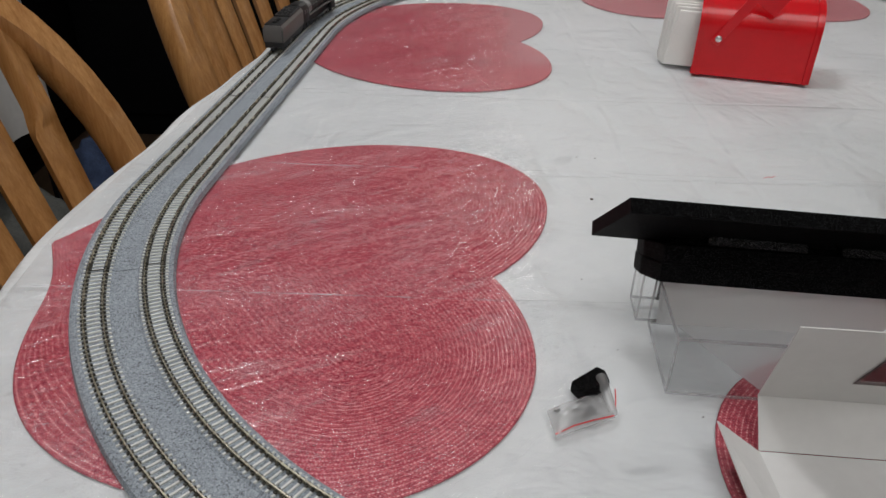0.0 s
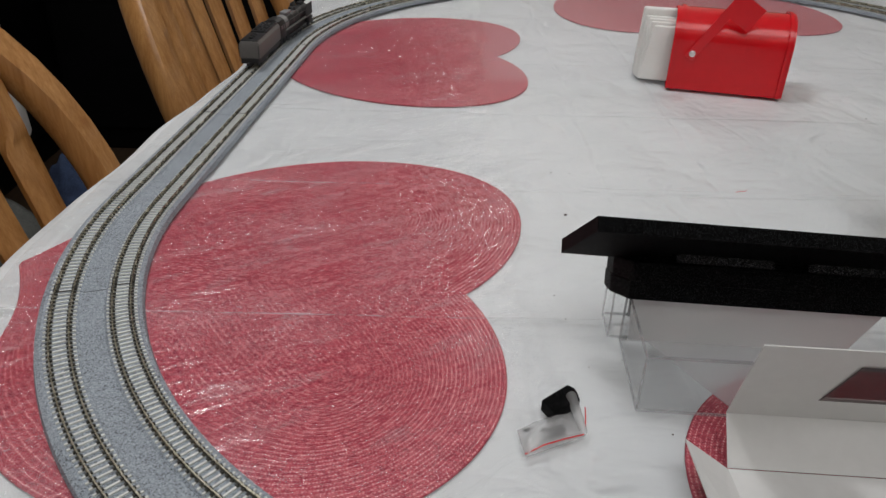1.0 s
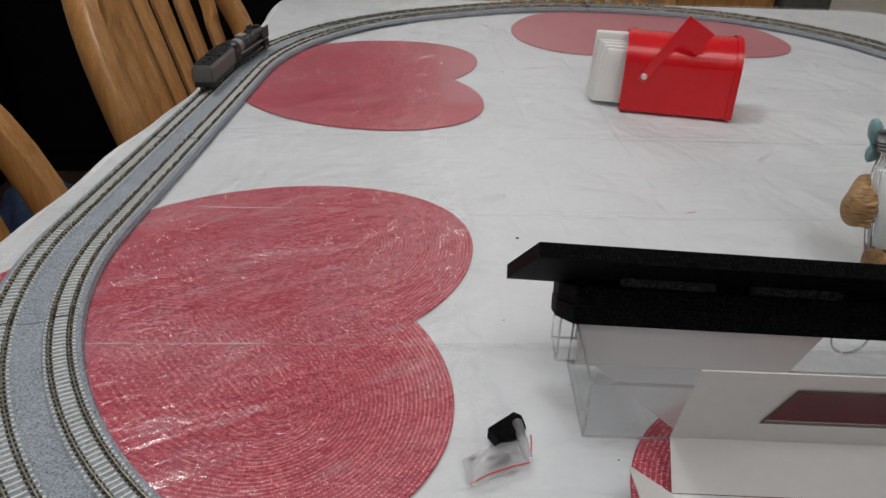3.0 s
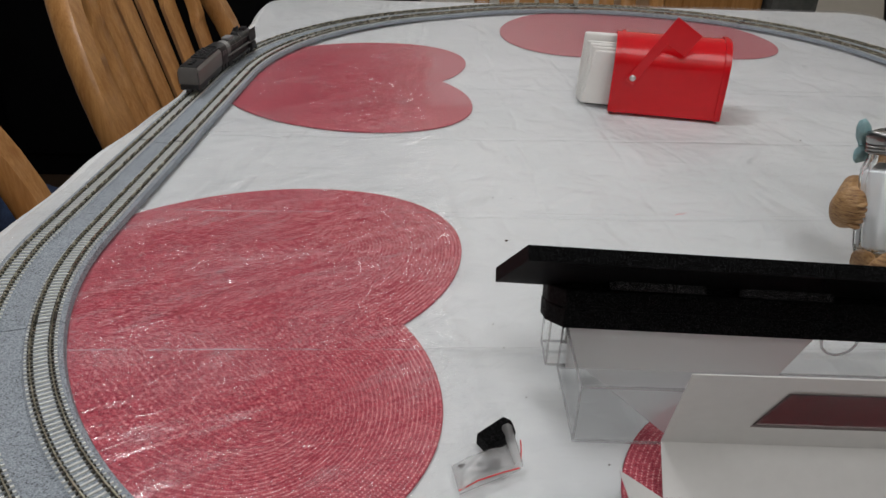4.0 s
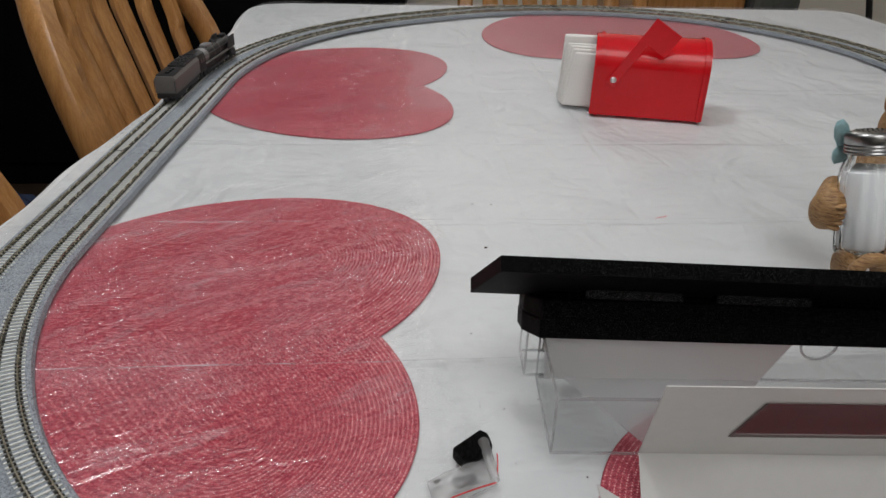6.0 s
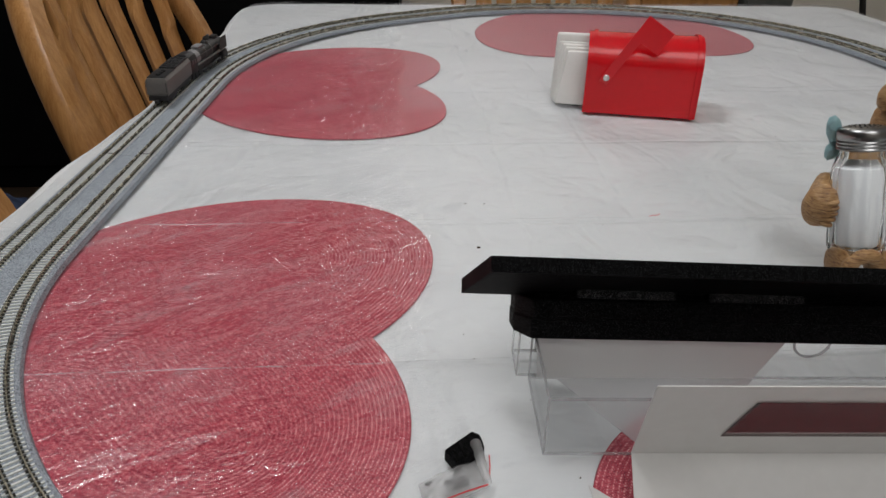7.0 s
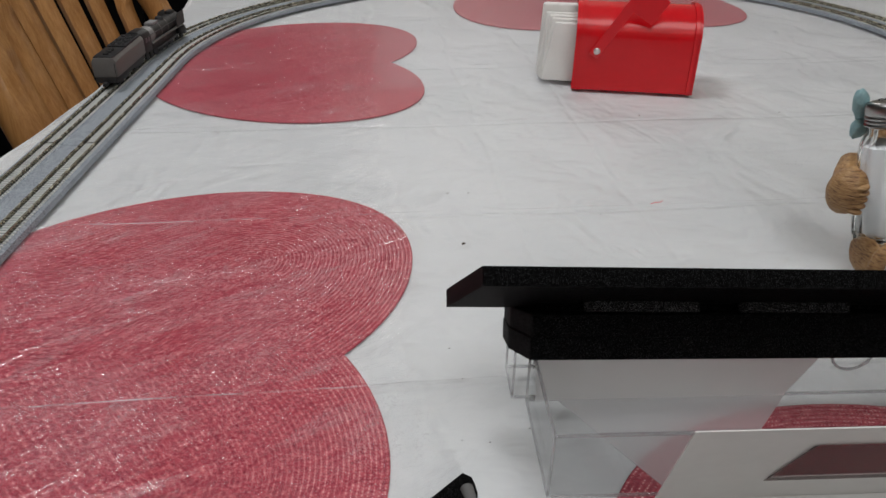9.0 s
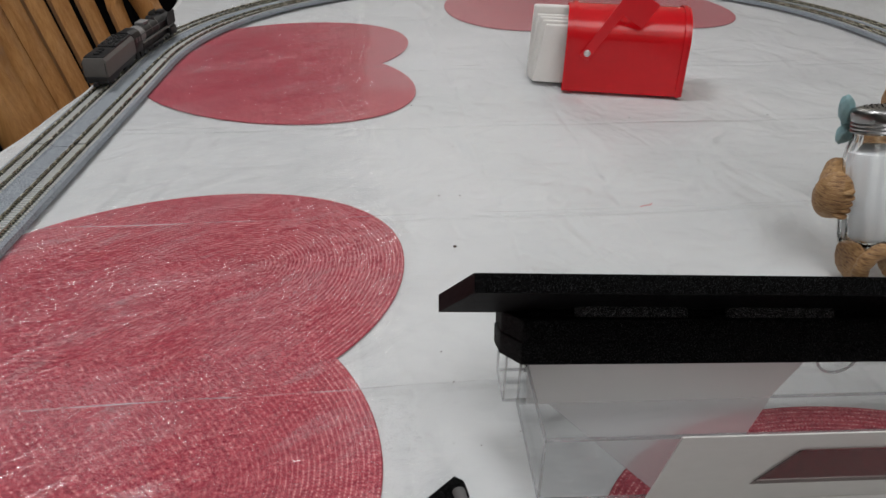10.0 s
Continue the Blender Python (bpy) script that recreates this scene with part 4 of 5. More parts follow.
# ---------------------------------------------------------------- red tin mailbox with napkins
def build_mailbox():
    turn = math.degrees(math.atan2(-0.028, 0.113))
    L, D, H = 0.1165, 0.066, 0.079
    box_at = pose(0.223, 0.404, T + 0.0008, 0, 0, turn)       # front lower corner; u along the side, v into the depth
    mb = thing("mailbox", box_at, "glossy red tin toy mailbox used as napkin holder", "napkin holder")
    r = D / 2
    arch = [(r + r * math.cos(a), H - r * 0.86 + 0.86 * r * math.sin(a)) for a in [math.pi * k / 28 for k in range(29)]]
    outer = [(0, 0), (D, 0)] + arch
    def ring(scale):
        return [(D / 2 + (y - D / 2) * scale, max(0.0, z * scale if z > 0 else 0)) for y, z in outer]
    def shell(u0, u1, grow, thick):
        bm = bmesh.new()
        n = len(outer)
        loops = []
        for u, g in ((u0, grow), (u1, grow), (u1, grow - thick), (u0, grow - thick)):
            k = 1 + g / (D / 2)
            loops.append([bm.verts.new((u, D / 2 + (y - D / 2) * k, (z - 0.0) * (1 + g / H) + (0.0007 if g < 0 and z == 0 else 0))) for y, z in outer])
        for a, b in zip(loops, loops[1:] + loops[:1]):
            for i in range(n):
                j = (i + 1) % n
                bm.faces.new((a[i], a[j], b[j], b[i]))
        bmesh.ops.recalc_face_normals(bm, faces=bm.faces[:])
        return bm
    smooth(part("body", shell(0.0, L, 0.0, 0.0008), RED_TIN, mb), 50)
    for u in (0.0, L - 0.0105):
        smooth(part("rolled_rim", shell(u + 0.0045, u + 0.0085, 0.0020, 0.001), RED_TIN, mb), 50)
    smooth(part("edge_bead", shell(-0.0006, 0.001, 0.0005, 0.0012), RED_TIN, mb), 50)
    smooth(part("edge_bead", shell(L - 0.001, L + 0.0008, 0.0005, 0.0012), RED_TIN, mb), 50)
    bm = bmesh.new()
    prism(bm, [(y, z) for y, z in outer], (L - 0.002, 0, 0), (0, 0.99, 0), (0, 0, 0.99), (0.001, 0, 0))
    part("end_plate", bm, RED_TIN, mb)
    # the flag, turned about its rivet
    ang = math.atan2(0.067, 0.042)
    f = Matrix.Translation((0.0205, -0.0026, 0.0392)) @ Matrix.Rotation(-ang, 4, "Y")
    bm = prism(bmesh.new(), [(-0.006, -0.0048), (0.048, -0.0048), (0.048, -0.027), (0.074, -0.027), (0.074, 0.0048), (-0.006, 0.0048)], (0, -0.0006, 0), (1, 0, 0), (0, 0, 1), (0, 0.0011, 0), 0.0004)
    bmesh.ops.transform(bm, matrix=f, verts=bm.verts[:])
    flag = part("flag", bm, RED_PLASTIC, mb, "red plastic signal flag")
    bm = lathe(bmesh.new(), [(0.0035, 0.0), (0.0033, -0.0010), (0.0022, -0.0017), (0.0004, -0.0019)], 20, "Y", (0.0205, -0.0030, 0.0392))
    bmesh.ops.reverse_faces(bm, faces=bm.faces[:])
    smooth(part("rivet", bm, SILVER, flag, "round silver rivet"), 60)
    # napkins stand on edge inside and stick out of the open end
    for i, (u, v, h, lean, yaw, thick) in enumerate([(-0.0370, 0.041, 0.0720, 2.0, 0.5, 0.008), (-0.0365, 0.0345, 0.0645, 5.0, 0, 0.004), (-0.0350, 0.0295, 0.0630, 7.0, -0.5, 0.004), (-0.0335, 0.0245, 0.0610, 8.5, -1.5, 0.004), (-0.0315, 0.0190, 0.0585, 10.0, -2, 0.004)]):
        bm = box(bmesh.new(), (0, 0, 0), (0.075, thick, h), min(0.0030, thick * 0.45), seg=3)
        bmesh.ops.subdivide_edges(bm, edges=bm.edges[:], cuts=3, use_grid_fill=True)
        for v2 in bm.verts:
            v2.co.x += v2.co.z * math.tan(radians(lean))
        for v2 in bm.verts:
            v2.co.y += 0.0009 * noise.noise(Vector((v2.co.x * 30, v2.co.z * 30, i * 5)))
        m = box_at @ Matrix.Translation((u, v, 0.0016)) @ pose(0, 0, 0, 0, 0, yaw)
        bmesh.ops.transform(bm, matrix=m, verts=bm.verts[:])
        bm_ob = smooth(part("paper_napkin", bm, NAPKIN, None), 60)
        tagged(bm_ob, "folded white paper napkin standing in the red tin", "napkin", "napkins in the mailbox")


build_mailbox()


# ---------------------------------------------------------------- salt shaker and the figurine that holds it
SX, SY = 0.3145, 0.070


def build_shaker():
    sh = thing("salt_shaker", Matrix.Translation((SX + 0.0045, SY - 0.016, T + 0.0185)) @ pose(0, 0, 0, -14, -4, 0) @ Matrix.Diagonal((0.67, 0.67, 0.93, 1)), "fluted glass salt shaker with steel cap, full of salt", "salt shaker")
    outer = [(0.0225, 0.0), (0.0260, 0.0020), (0.0268, 0.006), (0.0272, 0.03), (0.0270, 0.056), (0.0255, 0.062), (0.0225, 0.0675), (0.0208, 0.069), (0.0208, 0.078)]
    bm = bmesh.new()
    prof = outer + [(0.0190, 0.078), (0.0190, 0.069), (0.0205, 0.0665), (0.0235, 0.060), (0.0248, 0.055), (0.0250, 0.03), (0.0246, 0.008), (0.0215, 0.0045)]
    lathe(bm, prof, 80, flute=12, depth=0.055)
    jar = smooth(part("glass_jar", bm, GLASS, sh, "clear fluted glass jar"), 50)
    jar.visible_shadow = False
    bm = lathe(bmesh.new(), [(0.0208, 0.005), (0.0238, 0.0085), (0.0242, 0.03), (0.0240, 0.056), (0.0228, 0.0610), (0.0, 0.0632)], 60, flute=12, depth=0.055)
    smooth(part("salt", bm, SALT, sh, "white salt fill"), 60)
    cap = [(r, 0.0730 + (h - 0.0715) * 0.82) for r, h in [(0.0215, 0.0715), (0.0228, 0.0719), (0.0234, 0.0730), (0.0226, 0.0744), (0.0233, 0.0758), (0.0226, 0.0772), (0.0234, 0.0786), (0.0227, 0.0800), (0.0235, 0.0815), (0.0236, 0.0862), (0.0224, 0.0890), (0.0165, 0.0907), (0.006, 0.0914), (0.0005, 0.0915)]]
    cap_ob = smooth(part("cap", lathe(bmesh.new(), cap, 56), BRUSHED, sh, "dull steel screw cap"), 50)
    bm = bmesh.new()
    for rr, k in ((0.0, 1), (0.0045, 6), (0.009, 12), (0.0132, 16)):
        for i in range(k):
            a = 2 * math.pi * i / k
            lathe(bm, [(0.0008, 0.0), (0.0008, 0.0004)], 8, centre=(rr * math.cos(a), rr * math.sin(a), 0.0893 - 2.3 * rr * rr))
    part("sprinkle_hole", bm, LOCO_BLACK, cap_ob)


def blob(bm, centre, radii, rot=(0, 0, 0), sub=4, ruff=0.0, freq=60):
    r = bmesh.ops.create_icosphere(bm, subdivisions=sub, radius=1)
    m = pose(*centre, *rot) @ Matrix.Diagonal((*radii, 1))
    for v in r["verts"]:
        k = 1 + ruff * noise.noise(Vector(v.co) * 2.5 + Vector(centre) * freq) + 0.5 * ruff * noise.noise(Vector((v.co.x * 3, v.co.y * 14, v.co.z * 14)))
        v.co = m @ (v.co * k)
    return r["verts"]


def build_figurine():
    bm = bmesh.new()
    x, y = SX + 0.054, SY + 0.046
    blob(bm, (x, y, 0.036), (0.028, 0.022, 0.036), ruff=0.05)                    # body
    blob(bm, (x + 0.006, y, 0.084), (0.023, 0.022, 0.024), ruff=0.05)            # head
    blob(bm, (x + 0.002, y - 0.018, 0.079), (0.012, 0.012, 0.010), ruff=0.04)    # muzzle
    for side in (-1, 1):
        blob(bm, (x + 0.006 + side * 0.0205, y - 0.002, 0.1040), (0.0085, 0.0065, 0.0105), ruff=0.06)   # ears
    # arms round the jar, with the toes of each paw
    for side, px, py in ((-1, SX - 0.0265, SY - 0.0120), (1, SX + 0.0240, SY - 0.004)):
        blob(bm, (px, py, 0.0500), (0.0100, 0.0112, 0.0140), (0, side * -8, 0), sub=5, ruff=0.03)
        tube(bm, [(px - side * 0.002, py + 0.004, 0.0520), (px - side * 0.008, py + 0.014, 0.0535), (px - side * 0.018, py + 0.026, 0.0545)], [0.0080, 0.0075, 0.0075], 16)
        for k in range(5):
            blob(bm, (px - side * (0.0015 + 0.0010 * (k in (1, 2, 3))), py - 0.0068, 0.0555 - 0.0036 * k), (0.0056, 0.0048, 0.0020), (0, side * (10 - 5 * k), side * 30), 3, 0.04)
    # bent legs and the round feet before the jar
    for side, cx_ in ((-1, SX - 0.0040), (1, SX + 0.0260)):
        lx = SX + 0.002 + side * 0.0135
        blob(bm, (lx + 0.0015, SY - 0.0240, 0.0120), (0.0046, 0.0150, 0.0118), ruff=0.06)
        tube(bm, [(cx_ + 0.0102 * math.cos(a), SY - 0.0385 - 0.001 * math.sin(a), 0.0150 + 0.0125 * math.sin(a)) for a in [-0.5 + (math.pi + 1.0) * k / 24 for k in range(25)]], [0.0046 - 0.0006 * (k % 4 == 0) for k in range(25)], 18)
    fur_faces = len(bm.faces)
    bx, by = SX - 0.0100, SY + 0.018                                             # bow at the neck
    blob(bm, (bx - 0.0015, by, 0.0905), (0.0050, 0.0042, 0.0100), (0, -22, 15), 4, 0.10)
    blob(bm, (bx + 0.002, by, 0.0765), (0.0054, 0.0042, 0.0074), (0, 24, 15), 4, 0.10)
    blob(bm, (bx + 0.010, by + 0.002, 0.0815), (0.011, 0.005, 0.0055), ruff=0.06)
    bm.faces.ensure_lookup_table()
    for f in bm.faces[fur_faces:]:
        f.material_index = 1
    ob = part("animal_figurine", bm, FUR, None)
    ob.data.materials.append(BOW_BLUE)
    ob.location = (0, 0, T + 0.0008)
    smooth(ob, 80)
    tagged(ob, "brown resin figurine with pale blue bow hugging the shaker", "figurine")


build_shaker()
build_figurine()


# ---------------------------------------------------------------- clear case, foam pieces, white card
SKEW = Matrix.Translation((0.08, -0.07, T)) @ pose(0, 0, 0, 0, 0, -3.3) @ Matrix.Translation((-0.08, 0.07, 0))


def build_case():
    x0, x1, y0, y1, H = 0.0818, 0.375, -0.101, -0.044, 0.0335
    case = thing("acrylic_case", SKEW @ Matrix.Translation((0, 0, 0.0008)), "clear acrylic display case standing open on the table", "display case")
    t = 0.0018
    def wall(name, lo, hi, label=""):
        ob = part(name, box(bmesh.new(), lo, hi, 0.0004), ACRYLIC, case, label)
        ob.visible_shadow = False
    wall("base", (x0, y0, 0), (x1, y1, t))
    wall("front_wall", (x0 + t, y0, t), (x1 - t, y0 + t, H))
    wall("back_wall", (x0 + t, y1 - t, t), (x1 - t, y1, H))
    wall("side_wall", (x0, y0, t), (x0 + t, y1, H))
    wall("side_wall", (x1 - t, y0, t), (x1, y1, H))
    def edges(parent, xa, xb, ya, yb, top, e=0.0011):
        """Polished edges: the upper rim, the foot and the upright corners."""
        d = 0.0002
        for z in (0.0, top - e):
            for y in (ya - d, yb + d - e):
                part("polished_edge", box(bmesh.new(), (xa + e, y, z), (xb - e, y + e, z + e + d), 0.0002), EDGE, parent).visible_shadow = False
            for x in (xa - d, xb + d - e):
                part("polished_edge", box(bmesh.new(), (x, ya, z), (x + e, yb, z + e + d), 0.0002), EDGE, parent).visible_shadow = False
        for x in (xa - d, xb + d - e):
            for y in (ya - d, yb + d - e):
                part("polished_edge", box(bmesh.new(), (x, y, e + d), (x + e, y + e, top - e), 0.0002), EDGE, parent).visible_shadow = False
    edges(case, x0, x1, y0, y1, H)
    bm = prism(bmesh.new(), [(0.0960, -0.0475), (0.2014, -0.0475), (0.1530, -0.0985), (0.1285, -0.0985), (0.1165, -0.0800)], (0, 0, t + 0.0006), (1, 0, 0), (0, 1, 0), (0, 0, 0.0003))
    part("protective_liner", bm, THIN_LINER, case, "milky translucent liner").visible_shadow = False
    bm = prism(bmesh.new(), [(x0 + 0.004, 0.0022), (0.2014, 0.0022), (0.2170, 0.0325), (x0 + 0.002, 0.0325)], (0, y1 - t - 0.0008, 0), (1, 0, 0), (0, 0, 1), (0, -0.0003, 0))
    part("protective_liner", bm, LINER, case, "milky translucent liner").visible_shadow = False
    bm = tube(bmesh.new(), [(0.2277 + 0.0095 * math.cos(a), y1 - t - 0.0010, 0.0262 + 0.0095 * math.sin(a)) for a in [math.pi + math.pi * k / 16 for k in range(17)]], 0.0007, 8)
    part("thumb_notch", bm, EDGE, case).visible_shadow = False
    lid = thing("acrylic_cover", SKEW @ Matrix.Translation((0, 0, 0.0008)), "clear acrylic cover standing behind the open case", "case cover")
    def pane(name, lo, hi):
        ob = part(name, box(bmesh.new(), lo, hi, 0.0004), ACRYLIC, lid)
        ob.visible_shadow = False
    pane("side_wall", (0.0755, -0.0425, 0), (0.0773, -0.020, 0.048))
    pane("front_wall", (0.0773, -0.0425, 0), (0.100, -0.0407, 0.048))
    edges(lid, 0.0755, 0.102, -0.0425, -0.020, 0.048)
    pane("back_wall", (0.0773, -0.0218, 0), (0.100, -0.020, 0.048))


def build_foam():
    n = Vector((0, 0.36, 0.93)).normalized()          # out of the tilted slabs
    u = Vector((0, -0.93, 0.36)).normalized()         # up their slope, towards the viewer
    ex = Vector((1, 0, 0))
    for at, length, w, th, cut, near in (
            ((0.0703, -0.0370, 0.0317), 0.300, 0.034, 0.0094, 0.0065, "over the clear case, lowest of three"),
            ((0.0708, -0.0336, 0.0404), 0.300, 0.034, 0.0094, 0.0065, "between two other strips"),
            ((0.0765, -0.0345, 0.0507), 0.300, 0.022, 0.0085, 0.005, "under the slotted foam cradle")):
        bm = prism(bmesh.new(), [(0.0, 0.0), (length, 0.0), (length, w), (cut, w), (0.0, w * 0.5)], at, ex, u, n * th, 0.0007)
        ob = part("foam_strip", bm, FOAM, None)
        ob.matrix_basis = SKEW @ Matrix.Translation((0.0735, 0, 0.03)) @ pose(0, 0, 0, 0, 1.0, 0) @ Matrix.Translation((-0.0735, 0, -0.03))
        tagged(ob, "black foam packing strip " + near, "foam strip", "foam strips")
    n2 = Vector((0, 0.70, 0.71)).normalized()
    u2 = Vector((0, -0.71, 0.70)).normalized()
    cr = thing("foam_cradle", SKEW @ Matrix.Translation((0.0445, 0, 0.055)) @ pose(0, 0, 0, 0, 1.7, 0) @ Matrix.Translation((-0.0445, 0, -0.055)), "long black foam cradle with two slots, lying on foam strips", "foam cradle")
    o = Vector((0.0445, -0.0460, 0.0550))
    lo, hi, w, th = 0.0085, 0.0145, 0.044, 0.0075
    def at(v):
        return 0.010 * v / w
    bm = prism(bmesh.new(), [(at(hi), hi), (0.34, hi), (0.34, w), (at(w), w)], o, ex, u2, n2 * th)
    prism(bm, [(0.0, 0.0), (0.34, 0.0), (0.34, lo), (at(lo), lo)], o, ex, u2, n2 * th)
    for a, b in ((None, 0.053), (0.103, 0.117), (0.166, 0.34)):
        prism(bm, [(at(lo) if a is None else a, lo), (b, lo), (b, hi), (at(hi) if a is None else a, hi)], o, ex, u2, n2 * th)
    bmesh.ops.remove_doubles(bm, verts=bm.verts[:], dist=0.00002)
    part("slotted_plate", bm, FOAM, cr)
    for a, b in ((0.053, 0.103), (0.117, 0.166)):
        bm = prism(bmesh.new(), [(a + 0.001, hi), (b - 0.001, hi), (b - 0.002, hi + 0.0030), (a + 0.004, hi + 0.0030)], o - n2 * 0.0042, ex, u2, n2 * 0.0042, 0.0008)
        part("slot_lip", bm, LIT_TORN_FOAM, cr, "torn speckled foam lip, lit tone in its colour")


def build_card():
    x0, x1 = 0.1165, 0.36
    ca = thing("white_card_sleeve", SKEW, "opened white card sleeve with a cut-out window", "card sleeve")
    A, B = Vector((0, -0.1185, 0.019)), Vector((0, -0.1415, 0.0745))
    up = B - A
    th = up.cross(Vector((1, 0, 0))).normalized() * 0.0005
    edge = lambda v: x0 - 0.0035 * v
    # the window panel: one sheet round the opening
    bm = bmesh.new()
    w0, w1, v0, v1 = 0.1515, 0.320, 0.33, 0.79
    for o in ([(edge(0), 0), (x1, 0), (x1, v0), (edge(v0), v0)], [(edge(v1), v1), (x1, v1), (x1, 1), (edge(1), 1)], [(edge(v0), v0), (w0, v0), (w0 + 0.005, v1), (edge(v1), v1)], [(w1, v0), (x1, v0), (x1, v1), (w1, v1)]):
        prism(bm, o, A, (1, 0, 0), up, th)
    part("window_panel", bm, CARD, ca)
    bm = prism(bmesh.new(), [(w0 - 0.002, v0 - 0.02), (w1 + 0.002, v0 - 0.02), (w1 + 0.002, v1 + 0.02), (w0 + 0.003, v1 + 0.02)], A - th * 1.4, (1, 0, 0), up, th * 0.3)
    part("window_film", bm, WINDOW_FILM, ca, "window film tinted dark for the shade behind it").visible_shadow = False
    foot = Vector((0, -0.1345, 0.0014))
    bm = prism(bmesh.new(), [(x0, 0.0), (x1, 0.0), (x1, 1.0), (x0, 1.0)], foot, (1, 0, 0), A - foot, (0, -0.0003, 0.0004))
    part("lower_panel", bm, CARD, ca)
    bm = prism(bmesh.new(), [(x0, -0.135), (x1, -0.135), (x1, -0.215), (x0 + 0.004, -0.215)], (0, 0, 0.0010), (1, 0, 0), (0, 1, 0), (0, 0, 0.0005))
    part("floor_panel", bm, CARD, ca)
    bm = bmesh.new()
    p = [Vector((x0, -0.1355, 0.0012)), Vector((0.0940, -0.1375, 0.0195)), Vector((0.0985, -0.178, 0.0150)), Vector((x0 + 0.004, -0.200, 0.0012))]
    q = [v + Vector((0.0003, 0, 0.0005)) for v in p]
    vs, ws = [bm.verts.new(v) for v in p], [bm.verts.new(v) for v in q]
    bm.faces.new(vs[::-1])
    bm.faces.new(ws)
    for i in range(4):
        bm.faces.new((vs[i], vs[(i + 1) % 4], ws[(i + 1) % 4], ws[i]))
    bmesh.ops.recalc_face_normals(bm, faces=bm.faces[:])
    part("side_flap", bm, CARD, ca, "pointed white side flap")


build_case()
build_foam()
build_card()


# ---------------------------------------------------------------- small foam piece and parts bag
def build_bits():
    bm = prism(bmesh.new(), [(0.0340, -0.1020), (0.0385, -0.1100), (0.0525, -0.1010), (0.0520, -0.0965), (0.0512, -0.0930), (0.0478, -0.0905)], (0, 0, 0.001), (1, 0, 0), (0, 1, 0), (0, 0, 0.0065), 0.0004)
    ob = part("foam_offcut", bm, FOAM, None)
    ob.location = (0, 0, T)
    tagged(ob, "small black foam offcut lying on the table", "foam offcut")


def build_bag():
    bag = thing("parts_bag", (0, 0, T), "small clear zip bag with a red seal and tiny parts", "zip bag")
    a, b, c, d = (0.0215, -0.1165), (0.0240, -0.1330), (0.0530, -0.1190), (0.0490, -0.1035)
    bm = bmesh.new()
    for layer in (0, 1):
        grid = []
        for i in range(21):
            row = []
            for j in range(13):
                p, q = i / 20, j / 12
                x = (a[0] * (1 - q) + b[0] * q) * (1 - p) + (d[0] * (1 - q) + c[0] * q) * p
                y = (a[1] * (1 - q) + b[1] * q) * (1 - p) + (d[1] * (1 - q) + c[1] * q) * p
                puff = math.sin(math.pi * min(1, p * 1.05)) ** 0.5 * math.sin(math.pi * q) ** 0.6 if 0 < p < 0.95 and 0 < q < 1 else 0
                z = 0.0012 + (0.0062 * puff + 0.0016 * noise.noise(Vector((x * 260, y * 260, 2))) * (0.3 + puff) + 0.0008 if layer else 0.0)
                row.append(bm.verts.new((x, y, z)))
            grid.append(row)
        for i in range(20):
            for j in range(12):
                bm.faces.new((grid[i][j], grid[i + 1][j], grid[i + 1][j + 1], grid[i][j + 1]))
    smooth(part("pouch", bm, BAG, bag), 80)
    bm = bmesh.new()
    rows = []
    for i in range(9):                                    # the loose end, rolled up beside the foam
        f = i / 8
        rows.append([bm.verts.new((0.0485 + 0.0035 * f + (0.0026 - 0.0006 * f) * math.cos(t), -0.0990 - 0.019 * f, 0.0078 - 0.005 * f + (0.0030 - 0.001 * f) * math.sin(t))) for t in [2 * math.pi * k / 14 for k in range(14)]])
    for p, q in zip(rows, rows[1:]):
        for k in range(14):
            bm.faces.new((p[k], p[(k + 1) % 14], q[(k + 1) % 14], q[k]))
    smooth(part("rolled_end", bm, BAG, bag), 80)
    bm = tube(bmesh.new(), [(0.0238, -0.1318, 0.0022), (0.0320, -0.1280, 0.0040), (0.0420, -0.1235, 0.0036), (0.0520, -0.1192, 0.0026)], 0.00035, 6)
    part("red_seal", bm, RED_LINE, bag)
    bm = tube(bmesh.new(), [(0.0530, -0.1160, 0.0040), (0.0537, -0.1110, 0.0062), (0.0538, -0.1070, 0.0080)], 0.0003, 6)
    part("red_seal", bm, RED_LINE, bag)
    bm = box(bmesh.new(), (0, 0, 0), (0.011, 0.0045, 0.0022), 0.0004, m=pose(0.0335, -0.1215, 0.0018, 0, 0, 14))
    part("small_part", bm, STEEL_PART, bag)
    bm = tube(bmesh.new(), [(0.0245, -0.1175, 0.003), (0.0260, -0.1185, 0.0035), (0.0268, -0.1172, 0.0035)], 0.0007, 8)
    part("small_part", bm, LOCO_BLACK, bag)


build_bits()
build_bag()


